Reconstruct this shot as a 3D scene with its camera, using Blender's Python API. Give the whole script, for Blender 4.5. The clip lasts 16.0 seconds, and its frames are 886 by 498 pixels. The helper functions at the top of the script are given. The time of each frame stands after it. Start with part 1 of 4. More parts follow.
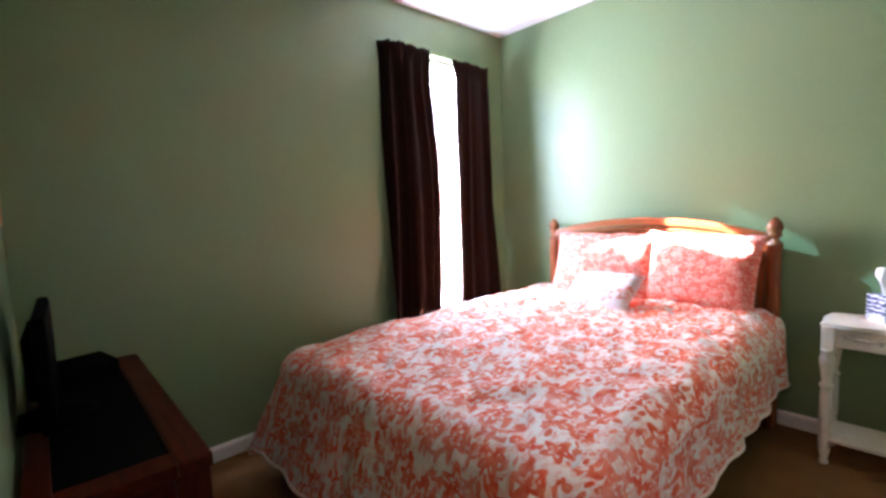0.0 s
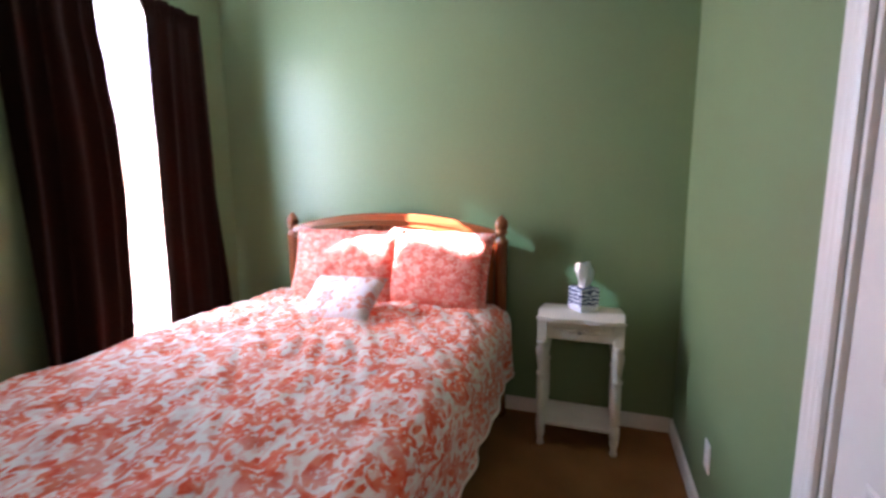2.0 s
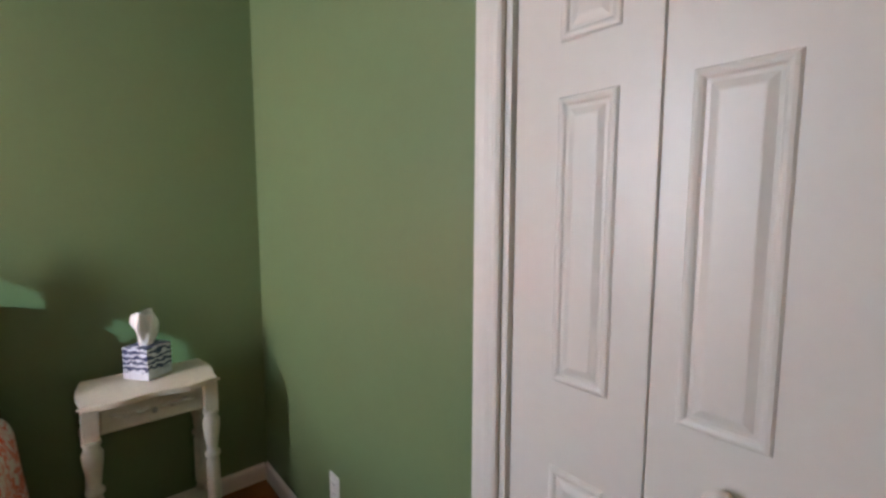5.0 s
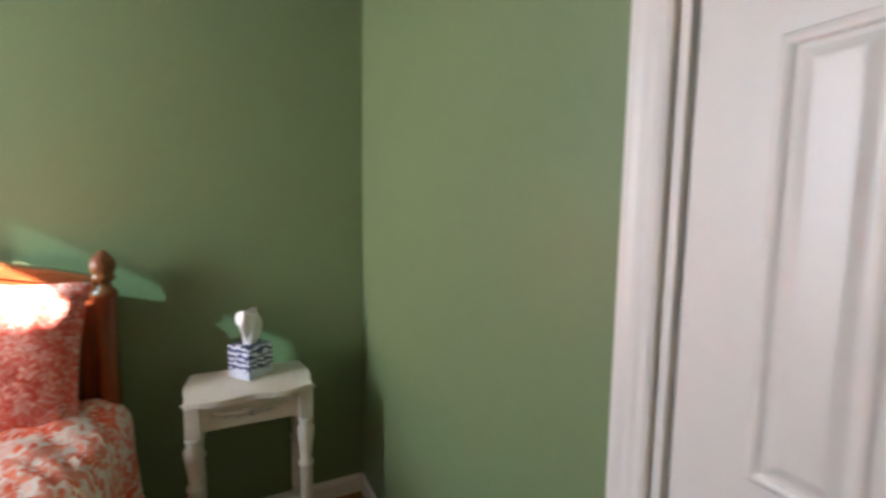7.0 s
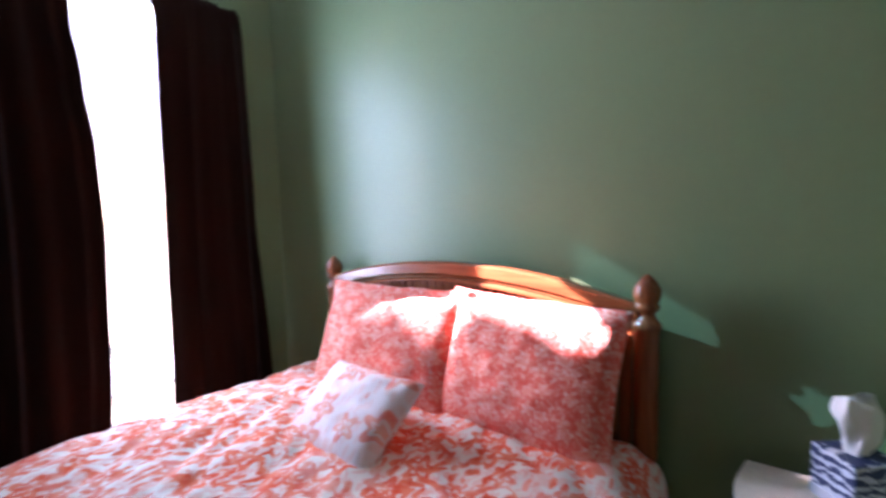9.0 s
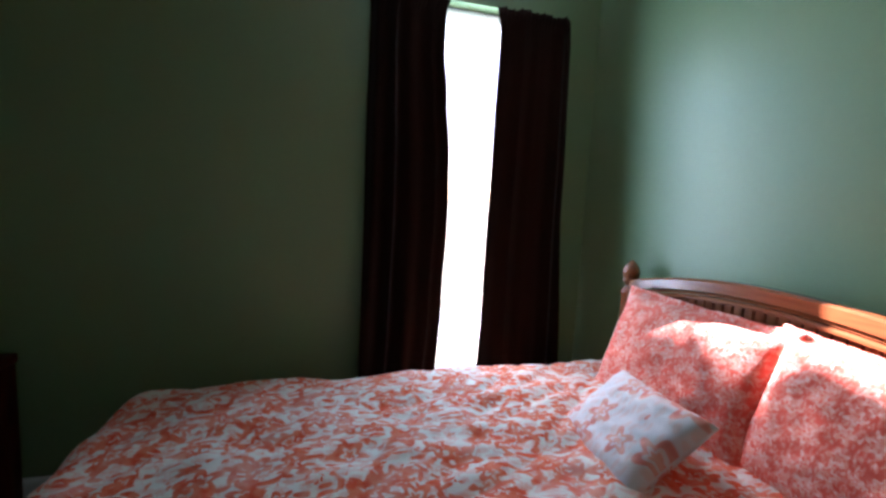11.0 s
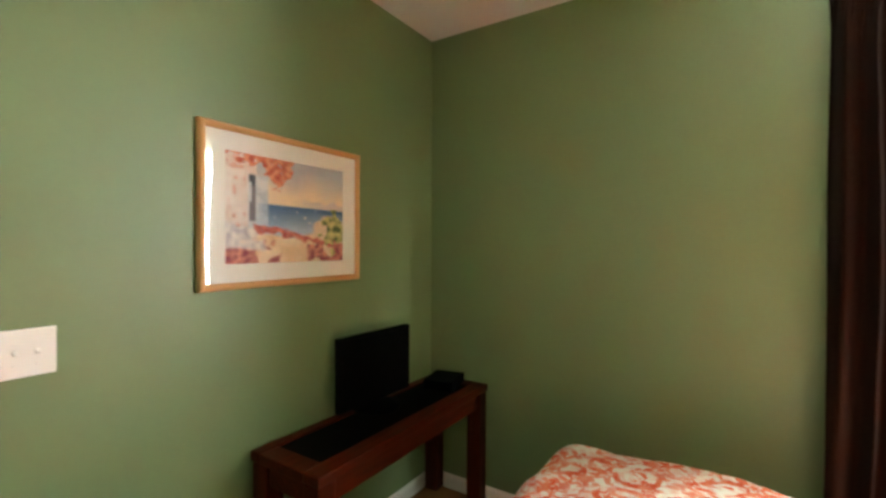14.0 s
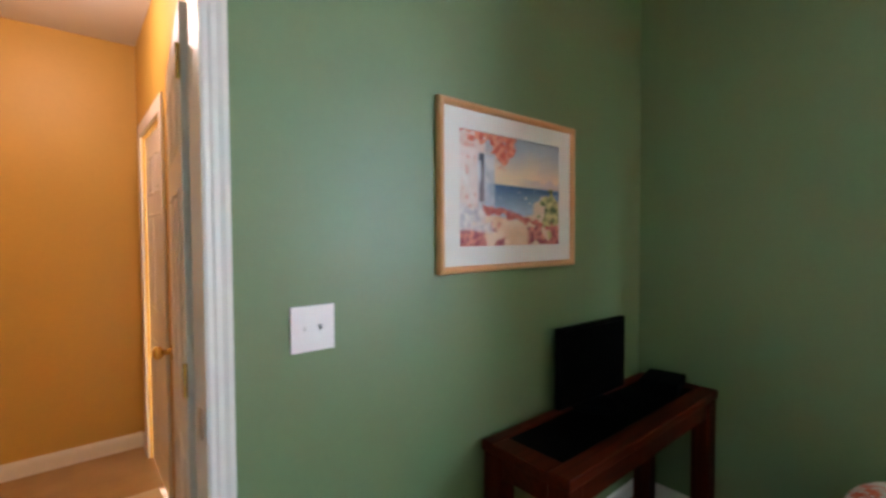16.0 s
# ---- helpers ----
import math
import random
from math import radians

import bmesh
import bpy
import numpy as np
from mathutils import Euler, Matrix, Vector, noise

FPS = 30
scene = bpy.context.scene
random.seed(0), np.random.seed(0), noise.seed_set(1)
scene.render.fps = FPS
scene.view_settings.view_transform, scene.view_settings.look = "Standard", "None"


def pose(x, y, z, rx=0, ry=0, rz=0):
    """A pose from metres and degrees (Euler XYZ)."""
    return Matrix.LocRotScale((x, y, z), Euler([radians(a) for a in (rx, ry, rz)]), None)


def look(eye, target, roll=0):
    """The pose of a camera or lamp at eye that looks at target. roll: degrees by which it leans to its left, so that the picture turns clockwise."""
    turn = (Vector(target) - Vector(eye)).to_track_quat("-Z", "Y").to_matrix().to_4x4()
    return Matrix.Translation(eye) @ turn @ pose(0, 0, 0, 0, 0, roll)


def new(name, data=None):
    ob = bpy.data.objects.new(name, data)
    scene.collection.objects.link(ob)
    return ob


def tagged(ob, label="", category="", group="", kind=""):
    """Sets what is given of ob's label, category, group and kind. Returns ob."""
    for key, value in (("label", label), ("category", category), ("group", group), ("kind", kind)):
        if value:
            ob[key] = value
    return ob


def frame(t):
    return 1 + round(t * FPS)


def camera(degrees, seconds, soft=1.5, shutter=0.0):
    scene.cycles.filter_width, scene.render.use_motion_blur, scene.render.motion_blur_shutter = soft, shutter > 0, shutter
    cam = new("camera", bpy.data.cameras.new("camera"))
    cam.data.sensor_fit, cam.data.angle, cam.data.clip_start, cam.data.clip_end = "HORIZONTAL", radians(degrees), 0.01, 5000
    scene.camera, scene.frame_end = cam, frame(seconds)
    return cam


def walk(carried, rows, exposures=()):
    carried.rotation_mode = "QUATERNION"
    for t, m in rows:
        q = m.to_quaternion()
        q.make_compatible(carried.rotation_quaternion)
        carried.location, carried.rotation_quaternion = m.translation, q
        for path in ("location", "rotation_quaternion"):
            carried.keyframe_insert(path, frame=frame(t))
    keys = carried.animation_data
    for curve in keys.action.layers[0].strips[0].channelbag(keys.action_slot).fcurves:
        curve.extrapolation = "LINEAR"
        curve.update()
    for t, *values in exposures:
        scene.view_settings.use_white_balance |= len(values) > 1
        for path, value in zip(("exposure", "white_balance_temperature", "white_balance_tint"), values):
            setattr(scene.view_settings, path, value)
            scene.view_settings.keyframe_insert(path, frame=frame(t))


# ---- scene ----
cam = camera(89.7, 16.0, soft=2.8, shutter=0.4)
PATH = [
    (0, (2.537, -3.050, 1.307), (1.064, -1.711, 1.122), -2.2),
    (0.5, (2.440, -3.098, 1.344), (1.182, -1.560, 1.115), -1.0),
    (1, (2.343, -3.014, 1.41), (1.398, -1.272, 1.14), -1.1),
    (1.5, (2.45, -2.719, 1.376), (1.685, -0.89, 1.108), -1.1),
    (2, (2.451, -2.566, 1.357), (1.82, -0.689, 1.073), -0.4),
    (2.5, (2.29, -2.474, 1.354), (2.027, -0.51, 1.086), -1.4),
    (3, (2.31, -2.361, 1.359), (2.342, -0.381, 1.084), -0.6),
    (3.5, (2.323, -2.245, 1.342), (2.634, -0.286, 1.084), -0.5),
    (4, (2.253, -2.206, 1.347), (3.005, -0.37, 1.091), -1.3),
    (4.5, (2.199, -2.185, 1.353), (3.331, -0.554, 1.109), -0.9),
    (4.7, (2.195, -2.182, 1.358), (3.421, -0.617, 1.141), 0.0),
    (5.75, (2.230, -2.120, 1.365), (3.567, -0.666, 1.163), -0.2),
    (6.8, (2.287, -2.018, 1.376), (3.376, -0.361, 1.110), -0.6),
    (7, (2.332, -1.968, 1.356), (3.225, -0.189, 1.162), 0.9),
    (7.3, (2.369, -1.923, 1.377), (2.957, -0.022, 1.177), 0.0),
    (7.5, (2.366, -1.842, 1.387), (2.700, 0.118, 1.167), -0.8),
    (8, (2.33, -1.686, 1.412), (2.073, 0.281, 1.158), -1.9),
    (8.5, (2.292, -1.569, 1.413), (1.531, 0.262, 1.154), -3.8),
    (9, (2.27, -1.473, 1.374), (1.066, 0.117, 1.219), -1.3),
    (9.5, (2.259, -1.474, 1.4), (0.658, -0.292, 1.212), -2.1),
    (9.7, (2.275, -1.529, 1.407), (0.579, -0.482, 1.246), -1.6),
    (11.8, (2.303, -1.369, 1.430), (0.310, -1.338, 1.259), 1.8),
    (12, (2.268, -1.311, 1.383), (0.277, -1.473, 1.27), 1.2),
    (12.5, (2.271, -1.478, 1.419), (0.314, -1.881, 1.327), -0.3),
    (13, (2.287, -1.513, 1.466), (0.405, -2.19, 1.417), 0.4),
    (13.5, (2.271, -1.552, 1.458), (0.494, -2.47, 1.429), 0.3),
    (14, (2.278, -1.586, 1.462), (0.6, -2.674, 1.446), 0.2),
    (14.5, (2.309, -1.651, 1.467), (0.712, -2.854, 1.427), 0.6),
    (15, (2.343, -1.727, 1.468), (0.82, -3.023, 1.409), 1.1),
    (15.5, (2.369, -1.849, 1.465), (0.944, -3.249, 1.386), 1.4),
    (16, (2.408, -1.97, 1.433), (1.121, -3.5, 1.369), -0.3),
]
walk(cam, [(t, look(eye, target, roll)) for t, eye, target, roll in PATH],
     exposures=(
    (0, 5.73, 7000, 58), (1.0, 5.63, 7020, 58), (1.5, 5.28, 7030, 59), (2.5, 4.87, 7100, 57), (3.5, 4.56, 7672, 54), (4.7, 4.65, 8000, 48), (7, 4.84, 7909, 46), (7.5, 4.93, 7100, 53), (8, 4.54, 6575, 56), (8.5, 4.36, 6400, 57), (9.0, 4.42, 6400, 58),
    (9.5, 3.76, 6300, 54), (9.7, 3.73, 6309, 52), (11.8, 3.88, 6300, 31), (12.2, 4.16, 6600, 29), (12.5, 4.66, 7500, 31), (13, 5.65, 8650, 33), (13.5, 6.07, 9250, 34),
    (14.5, 5.83, 9400, 36), (15.4, 5.75, 7560, 37), (16, 5.68, 6700, 35)))

# ---- world, sun, lights ----
SUN_DIR = Vector((1.0, 0.375, -0.605)).normalized()
world = bpy.data.worlds.new("world")
scene.world = world
world.use_nodes = True
wn = world.node_tree
wn.nodes.clear()
sky = wn.nodes.new("ShaderNodeTexSky")
sky.sky_type = 'NISHITA'
sky.sun_disc = False
sky.sun_elevation = math.asin(-SUN_DIR.z)
sky.sun_rotation = math.atan2(-SUN_DIR.x, -SUN_DIR.y)
wbg = wn.nodes.new("ShaderNodeBackground")
wbg.inputs["Strength"].default_value = 0.08
wout = wn.nodes.new("ShaderNodeOutputWorld")
wn.links.new(sky.outputs[0], wbg.inputs[0])
wn.links.new(wbg.outputs[0], wout.inputs[0])

sun_data = bpy.data.lights.new("sun", 'SUN')
sun_data.energy = 5.0
sun_data.angle = radians(0.5)
sun_data.color = (0.94, 0.98, 1.0)
sun = new("sun", sun_data)
sun.matrix_world = look((0, 0, 0), SUN_DIR)

# daylight in the window's opening
day = bpy.data.lights.new("window_daylight", 'AREA')
day.shape = 'RECTANGLE'
day.size, day.size_y = 0.66, 1.40
day.energy = 5.6
day.color = (0.42, 0.80, 1.0)
day_ob = new("window_daylight", day)
day_ob.matrix_world = look((-0.06, -0.70, 1.63), (1.0, -0.70, 1.63))

# lamp of the hall
hall = bpy.data.lights.new("hall_lamp_light", 'POINT')
hall.energy = 0.30
hall.color = (1.0, 0.90, 0.75)
hall.shadow_soft_size = 0.09
hall_ob = new("hall_lamp_light", hall)
hall_ob.location = (2.5, -4.55, 2.50)


# ---- materials ----
def mat(name, color, rough=0.5, metal=0.0, spec=0.5, vary=0.06, scale=3.0, bump=0.0, bump_scale=200.0, fine=40.0, coat=0.0):
    """Principled surface with two scales of tone variation and a fine relief."""
    m = bpy.data.materials.new(name)
    m.use_nodes = True
    nt = m.node_tree
    p = nt.nodes["Principled BSDF"]
    p.inputs["Roughness"].default_value = rough
    p.inputs["Metallic"].default_value = metal
    p.inputs["Specular IOR Level"].default_value = spec
    p.inputs["Coat Weight"].default_value = coat
    tc = nt.nodes.new("ShaderNodeTexCoord")
    n1 = nt.nodes.new("ShaderNodeTexNoise")
    n1.inputs["Scale"].default_value = scale
    n1.inputs["Detail"].default_value = 5
    n2 = nt.nodes.new("ShaderNodeTexNoise")
    n2.inputs["Scale"].default_value = fine
    n2.inputs["Detail"].default_value = 3
    for n in (n1, n2):
        nt.links.new(tc.outputs["Object"], n.inputs["Vector"])
    add = nt.nodes.new("ShaderNodeMath")
    add.operation = 'ADD'
    nt.links.new(n1.outputs["Fac"], add.inputs[0])
    nt.links.new(n2.outputs["Fac"], add.inputs[1])
    mr = nt.nodes.new("ShaderNodeMapRange")
    mr.inputs["From Min"].default_value = 0.6
    mr.inputs["From Max"].default_value = 1.4
    mr.inputs["To Min"].default_value = 1.0 - vary
    mr.inputs["To Max"].default_value = 1.0 + vary
    nt.links.new(add.outputs[0], mr.inputs["Value"])
    mul = nt.nodes.new("ShaderNodeVectorMath")
    mul.operation = 'SCALE'
    mul.inputs[0].default_value = color[:3]
    nt.links.new(mr.outputs[0], mul.inputs["Scale"])
    nt.links.new(mul.outputs[0], p.inputs["Base Color"])
    if bump:
        n3 = nt.nodes.new("ShaderNodeTexNoise")
        n3.inputs["Scale"].default_value = bump_scale
        n3.inputs["Detail"].default_value = 3
        nt.links.new(tc.outputs["Object"], n3.inputs["Vector"])
        b = nt.nodes.new("ShaderNodeBump")
        b.inputs["Strength"].default_value = bump
        b.inputs["Distance"].default_value = 0.004
        nt.links.new(n3.outputs["Fac"], b.inputs["Height"])
        nt.links.new(b.outputs[0], p.inputs["Normal"])
    return m


def wood(name, dark, light, rough=0.35, axis=0, coat=0.2):
    """Stained wood with grain stretched along one axis."""
    m = bpy.data.materials.new(name)
    m.use_nodes = True
    nt = m.node_tree
    p = nt.nodes["Principled BSDF"]
    p.inputs["Roughness"].default_value = rough
    p.inputs["Coat Weight"].default_value = coat
    p.inputs["Coat Roughness"].default_value = 0.25
    p.inputs["Specular IOR Level"].default_value = 0.25
    tc = nt.nodes.new("ShaderNodeTexCoord")
    mp = nt.nodes.new("ShaderNodeMapping")
    s = [28.0, 28.0, 28.0]
    s[axis] = 2.0
    mp.inputs["Scale"].default_value = s
    nt.links.new(tc.outputs["Object"], mp.inputs["Vector"])
    n = nt.nodes.new("ShaderNodeTexNoise")
    n.inputs["Scale"].default_value = 1.6
    n.inputs["Detail"].default_value = 8
    n.inputs["Distortion"].default_value = 0.6
    nt.links.new(mp.outputs[0], n.inputs["Vector"])
    r = nt.nodes.new("ShaderNodeValToRGB")
    r.color_ramp.elements[0].position = 0.3
    r.color_ramp.elements[0].color = (*dark, 1)
    r.color_ramp.elements[1].position = 0.7
    r.color_ramp.elements[1].color = (*light, 1)
    nt.links.new(n.outputs["Fac"], r.inputs[0])
    nt.links.new(r.outputs[0], p.inputs["Base Color"])
    b = nt.nodes.new("ShaderNodeBump")
    b.inputs["Strength"].default_value = 0.12
    b.inputs["Distance"].default_value = 0.002
    nt.links.new(n.outputs["Fac"], b.inputs["Height"])
    nt.links.new(b.outputs[0], p.inputs["Normal"])
    return m


def floral(name, ground, print_a, print_b, size=0.16, cover=0.5, weave=900.0, pale=0.35, sheen=0.03):
    """Printed cotton: scrolling stems, leaves and five-petalled flowers, by cloth coordinates in metres."""
    m = bpy.data.materials.new(name)
    m.use_nodes = True
    nt = m.node_tree
    L = nt.links.new
    p = nt.nodes["Principled BSDF"]
    p.inputs["Roughness"].default_value = 0.85
    p.inputs["Specular IOR Level"].default_value = 0.10
    p.inputs["Sheen Weight"].default_value = sheen

    def math_node(op, a, b=None, c=None):
        n = nt.nodes.new("ShaderNodeMath")
        n.operation = op
        for i, v in enumerate((a, b, c)):
            if v is None:
                continue
            if isinstance(v, (int, float)):
                n.inputs[i].default_value = v
            else:
                L(v, n.inputs[i])
        return n.outputs[0]

    def step(v, lo, hi):
        n = nt.nodes.new("ShaderNodeMapRange")
        n.interpolation_type = 'SMOOTHSTEP'
        n.inputs["From Min"].default_value = lo
        n.inputs["From Max"].default_value = hi
        L(v, n.inputs["Value"])
        return n.outputs[0]

    uv = nt.nodes.new("ShaderNodeTexCoord")
    base = uv.outputs["UV"]
    # slow bending of the whole print
    wob = nt.nodes.new("ShaderNodeTexNoise")
    wob.inputs["Scale"].default_value = 1.1 / size
    wob.inputs["Detail"].default_value = 1
    L(base, wob.inputs["Vector"])
    off = nt.nodes.new("ShaderNodeVectorMath")
    off.operation = 'MULTIPLY_ADD'
    L(wob.outputs["Color"], off.inputs[0])
    off.inputs[1].default_value = (size * 0.55,) * 3
    L(base, off.inputs[2])
    bent = off.outputs[0]

    def flowers(scale, petals, radius, inner):
        v = nt.nodes.new("ShaderNodeTexVoronoi")
        v.voronoi_dimensions = '2D'
        v.inputs["Scale"].default_value = scale
        v.inputs["Randomness"].default_value = 0.75
        L(base, v.inputs["Vector"])
        sc = nt.nodes.new("ShaderNodeVectorMath")
        sc.operation = 'SUBTRACT'
        L(base, sc.inputs[0])
        L(v.outputs["Position"], sc.inputs[1])
        sep = nt.nodes.new("ShaderNodeSeparateXYZ")
        L(sc.outputs[0], sep.inputs[0])
        sepc = nt.nodes.new("ShaderNodeSeparateXYZ")
        L(v.outputs["Color"], sepc.inputs[0])
        ang = math_node('ARCTAN2', sep.outputs[1], sep.outputs[0])
        ang = math_node('ADD', ang, math_node('MULTIPLY', sepc.outputs[0], 6.28))
        lobes = math_node('COSINE', math_node('MULTIPLY', ang, petals))
        rim = math_node('MULTIPLY_ADD', lobes, radius * 0.34, radius)
        rim = math_node('MULTIPLY', rim, math_node('MULTIPLY_ADD', sepc.outputs[1], 0.5, 0.7))
        d = math_node('DIVIDE', v.outputs["Distance"], rim)
        body = math_node('SUBTRACT', 1.0, step(d, 0.92, 1.05))
        ring = math_node('MULTIPLY', step(d, inner - 0.12, inner), math_node('SUBTRACT', 1.0, step(d, inner + 0.1, inner + 0.22)))
        return math_node('MULTIPLY', body, math_node('MULTIPLY_ADD', ring, -0.9, 1.0))

    def scrolls(scale, arms, wind, thick):
        """Curled vines: spirals round scattered centres, their edges notched into leaflets."""
        v = nt.nodes.new("ShaderNodeTexVoronoi")
        v.voronoi_dimensions = '2D'
        v.inputs["Scale"].default_value = scale
        v.inputs["Randomness"].default_value = 0.85
        L(base, v.inputs["Vector"])
        sc = nt.nodes.new("ShaderNodeVectorMath")
        sc.operation = 'SUBTRACT'
        L(base, sc.inputs[0])
        L(v.outputs["Position"], sc.inputs[1])
        sep = nt.nodes.new("ShaderNodeSeparateXYZ")
        L(sc.outputs[0], sep.inputs[0])
        sepc = nt.nodes.new("ShaderNodeSeparateXYZ")
        L(v.outputs["Color"], sepc.inputs[0])
        turn = math_node('MULTIPLY_ADD', math_node('GREATER_THAN', sepc.outputs[0], 0.5), 2.0, -1.0)
        ang = math_node('MULTIPLY', math_node('ARCTAN2', sep.outputs[1], sep.outputs[0]), turn)
        rad = math_node('ADD', v.outputs["Distance"], 0.03)
        wound = math_node('MULTIPLY', math_node('LOGARITHM', rad, 2.718), wind)
        phase = math_node('ADD', math_node('MULTIPLY', ang, arms), math_node('ADD', wound, math_node('MULTIPLY', sepc.outputs[1], 6.28)))
        arm = math_node('COSINE', phase)
        notch = math_node('SINE', math_node('ADD', math_node('MULTIPLY', ang, 9.0), math_node('MULTIPLY', rad, 34.0)))
        limit = math_node('MULTIPLY_ADD', notch, 0.30, math_node('MULTIPLY_ADD', rad, -0.25, 1.0 - thick))
        return math_node('MULTIPLY', step(math_node('SUBTRACT', arm, limit), -0.05, 0.08), math_node('SUBTRACT', 1.0, step(rad, 0.55, 0.62)))

    f1 = flowers(0.75 / size, 5, 0.33, 0.35)
    f2 = flowers(1.7 / size, 6, 0.24, 0.2)
    # leaves: stretched cells on the bent cloth
    mp = nt.nodes.new("ShaderNodeMapping")
    mp.inputs["Rotation"].default_value = (0, 0, 0.7)
    mp.inputs["Scale"].default_value = (3.4 / size, 1.35 / size, 1)
    L(bent, mp.inputs["Vector"])
    lv = nt.nodes.new("ShaderNodeTexVoronoi")
    lv.voronoi_dimensions = '2D'
    lv.inputs["Scale"].default_value = 1.0
    lv.inputs["Randomness"].default_value = 1.0
    L(mp.outputs[0], lv.inputs["Vector"])
    leaves = math_node('SUBTRACT', 1.0, step(lv.outputs["Distance"], 0.30 * (0.7 + cover * 0.5), 0.38 * (0.7 + cover * 0.5)))
    # stems: contour lines of a noise make scrolls
    sn = nt.nodes.new("ShaderNodeTexNoise")
    sn.inputs["Scale"].default_value = 0.85 / size
    sn.inputs["Detail"].default_value = 0.6
    L(bent, sn.inputs["Vector"])
    fr = math_node('FRACT', math_node('MULTIPLY', sn.outputs["Fac"], 6.0))
    line = math_node('ABSOLUTE', math_node('SUBTRACT', fr, 0.5))
    stems = math_node('SUBTRACT', 1.0, step(line, 0.07 * (0.6 + cover), 0.13 * (0.6 + cover)))
    gate = nt.nodes.new("ShaderNodeTexNoise")
    gate.inputs["Scale"].default_value = 1.5 / size
    gate.inputs["Detail"].default_value = 2
    L(base, gate.inputs["Vector"])
    open_ = step(gate.outputs["Fac"], 0.56 - 0.2 * cover, 0.60 - 0.2 * cover)
    stems = math_node('MULTIPLY', stems, open_)
    leaves = math_node('MULTIPLY', leaves, step(gate.outputs["Fac"], 0.50 - 0.22 * cover, 0.54 - 0.22 * cover))
    if cover > 0.3:
        curls = math_node('MULTIPLY', scrolls(0.55 / size, 1.0, 5.0, 0.22), step(gate.outputs["Fac"], 0.36, 0.42))
        stems = math_node('MAXIMUM', math_node('MULTIPLY', stems, 0.35), curls)
    pr = math_node('MAXIMUM', math_node('MAXIMUM', f1, math_node('MULTIPLY', f2, cover)), math_node('MAXIMUM', leaves, stems))
    if cover > 0.3:
        # the ink took unevenly and has washed out in places
        worn = nt.nodes.new("ShaderNodeTexNoise")
        worn.inputs["Scale"].default_value = 0.9 / size
        worn.inputs["Detail"].default_value = 3
        L(off.outputs[0], worn.inputs["Vector"])
        pr = math_node('MULTIPLY', pr, math_node('MULTIPLY_ADD', step(worn.outputs["Fac"], 0.34, 0.54), 0.26, 0.74))
    # the print's own shades of ink
    ink = nt.nodes.new("ShaderNodeTexNoise")
    ink.inputs["Scale"].default_value = 2.6 / size
    ink.inputs["Detail"].default_value = 3
    L(base, ink.inputs["Vector"])
    inkmix = nt.nodes.new("ShaderNodeMix")
    inkmix.data_type = 'RGBA'
    L(step(ink.outputs["Fac"], 0.38, 0.62), inkmix.inputs["Factor"])
    inkmix.inputs["A"].default_value = (*print_a, 1)
    inkmix.inputs["B"].default_value = (*print_b, 1)
    mix = nt.nodes.new("ShaderNodeMix")
    mix.data_type = 'RGBA'
    L(pr, mix.inputs["Factor"])
    under = nt.nodes.new("ShaderNodeMix")
    under.data_type = 'RGBA'
    mp2 = nt.nodes.new("ShaderNodeMapping")
    mp2.inputs["Rotation"].default_value = (0, 0, -0.9)
    mp2.inputs["Location"].default_value = (0.37, 0.11, 0)
    mp2.inputs["Scale"].default_value = (4.6 / size, 1.9 / size, 1)
    L(bent, mp2.inputs["Vector"])
    lv2 = nt.nodes.new("ShaderNodeTexVoronoi")
    lv2.voronoi_dimensions = '2D'
    lv2.inputs["Scale"].default_value = 1.0
    L(mp2.outputs[0], lv2.inputs["Vector"])
    L(math_node('MULTIPLY', math_node('SUBTRACT', 1.0, step(lv2.outputs["Distance"], 0.25, 0.40)), pale), under.inputs["Factor"])
    under.inputs["A"].default_value = (*ground, 1)
    under.inputs["B"].default_value = (*print_b, 1)
    L(under.outputs["Result"], mix.inputs["A"])
    L(inkmix.outputs["Result"], mix.inputs["B"])
    L(mix.outputs["Result"], p.inputs["Base Color"])
    wv = nt.nodes.new("ShaderNodeTexNoise")
    wv.inputs["Scale"].default_value = weave
    L(base, wv.inputs["Vector"])
    wr = nt.nodes.new("ShaderNodeTexNoise")
    wr.inputs["Scale"].default_value = 14.0
    wr.inputs["Detail"].default_value = 4
    wr.inputs["Distortion"].default_value = 1.2
    L(base, wr.inputs["Vector"])
    hsum = math_node('MULTIPLY_ADD', wr.outputs["Fac"], 6.0, wv.outputs["Fac"])
    b = nt.nodes.new("ShaderNodeBump")
    b.inputs["Strength"].default_value = 0.35
    b.inputs["Distance"].default_value = 0.006
    L(hsum, b.inputs["Height"])
    L(b.outputs[0], p.inputs["Normal"])
    return m


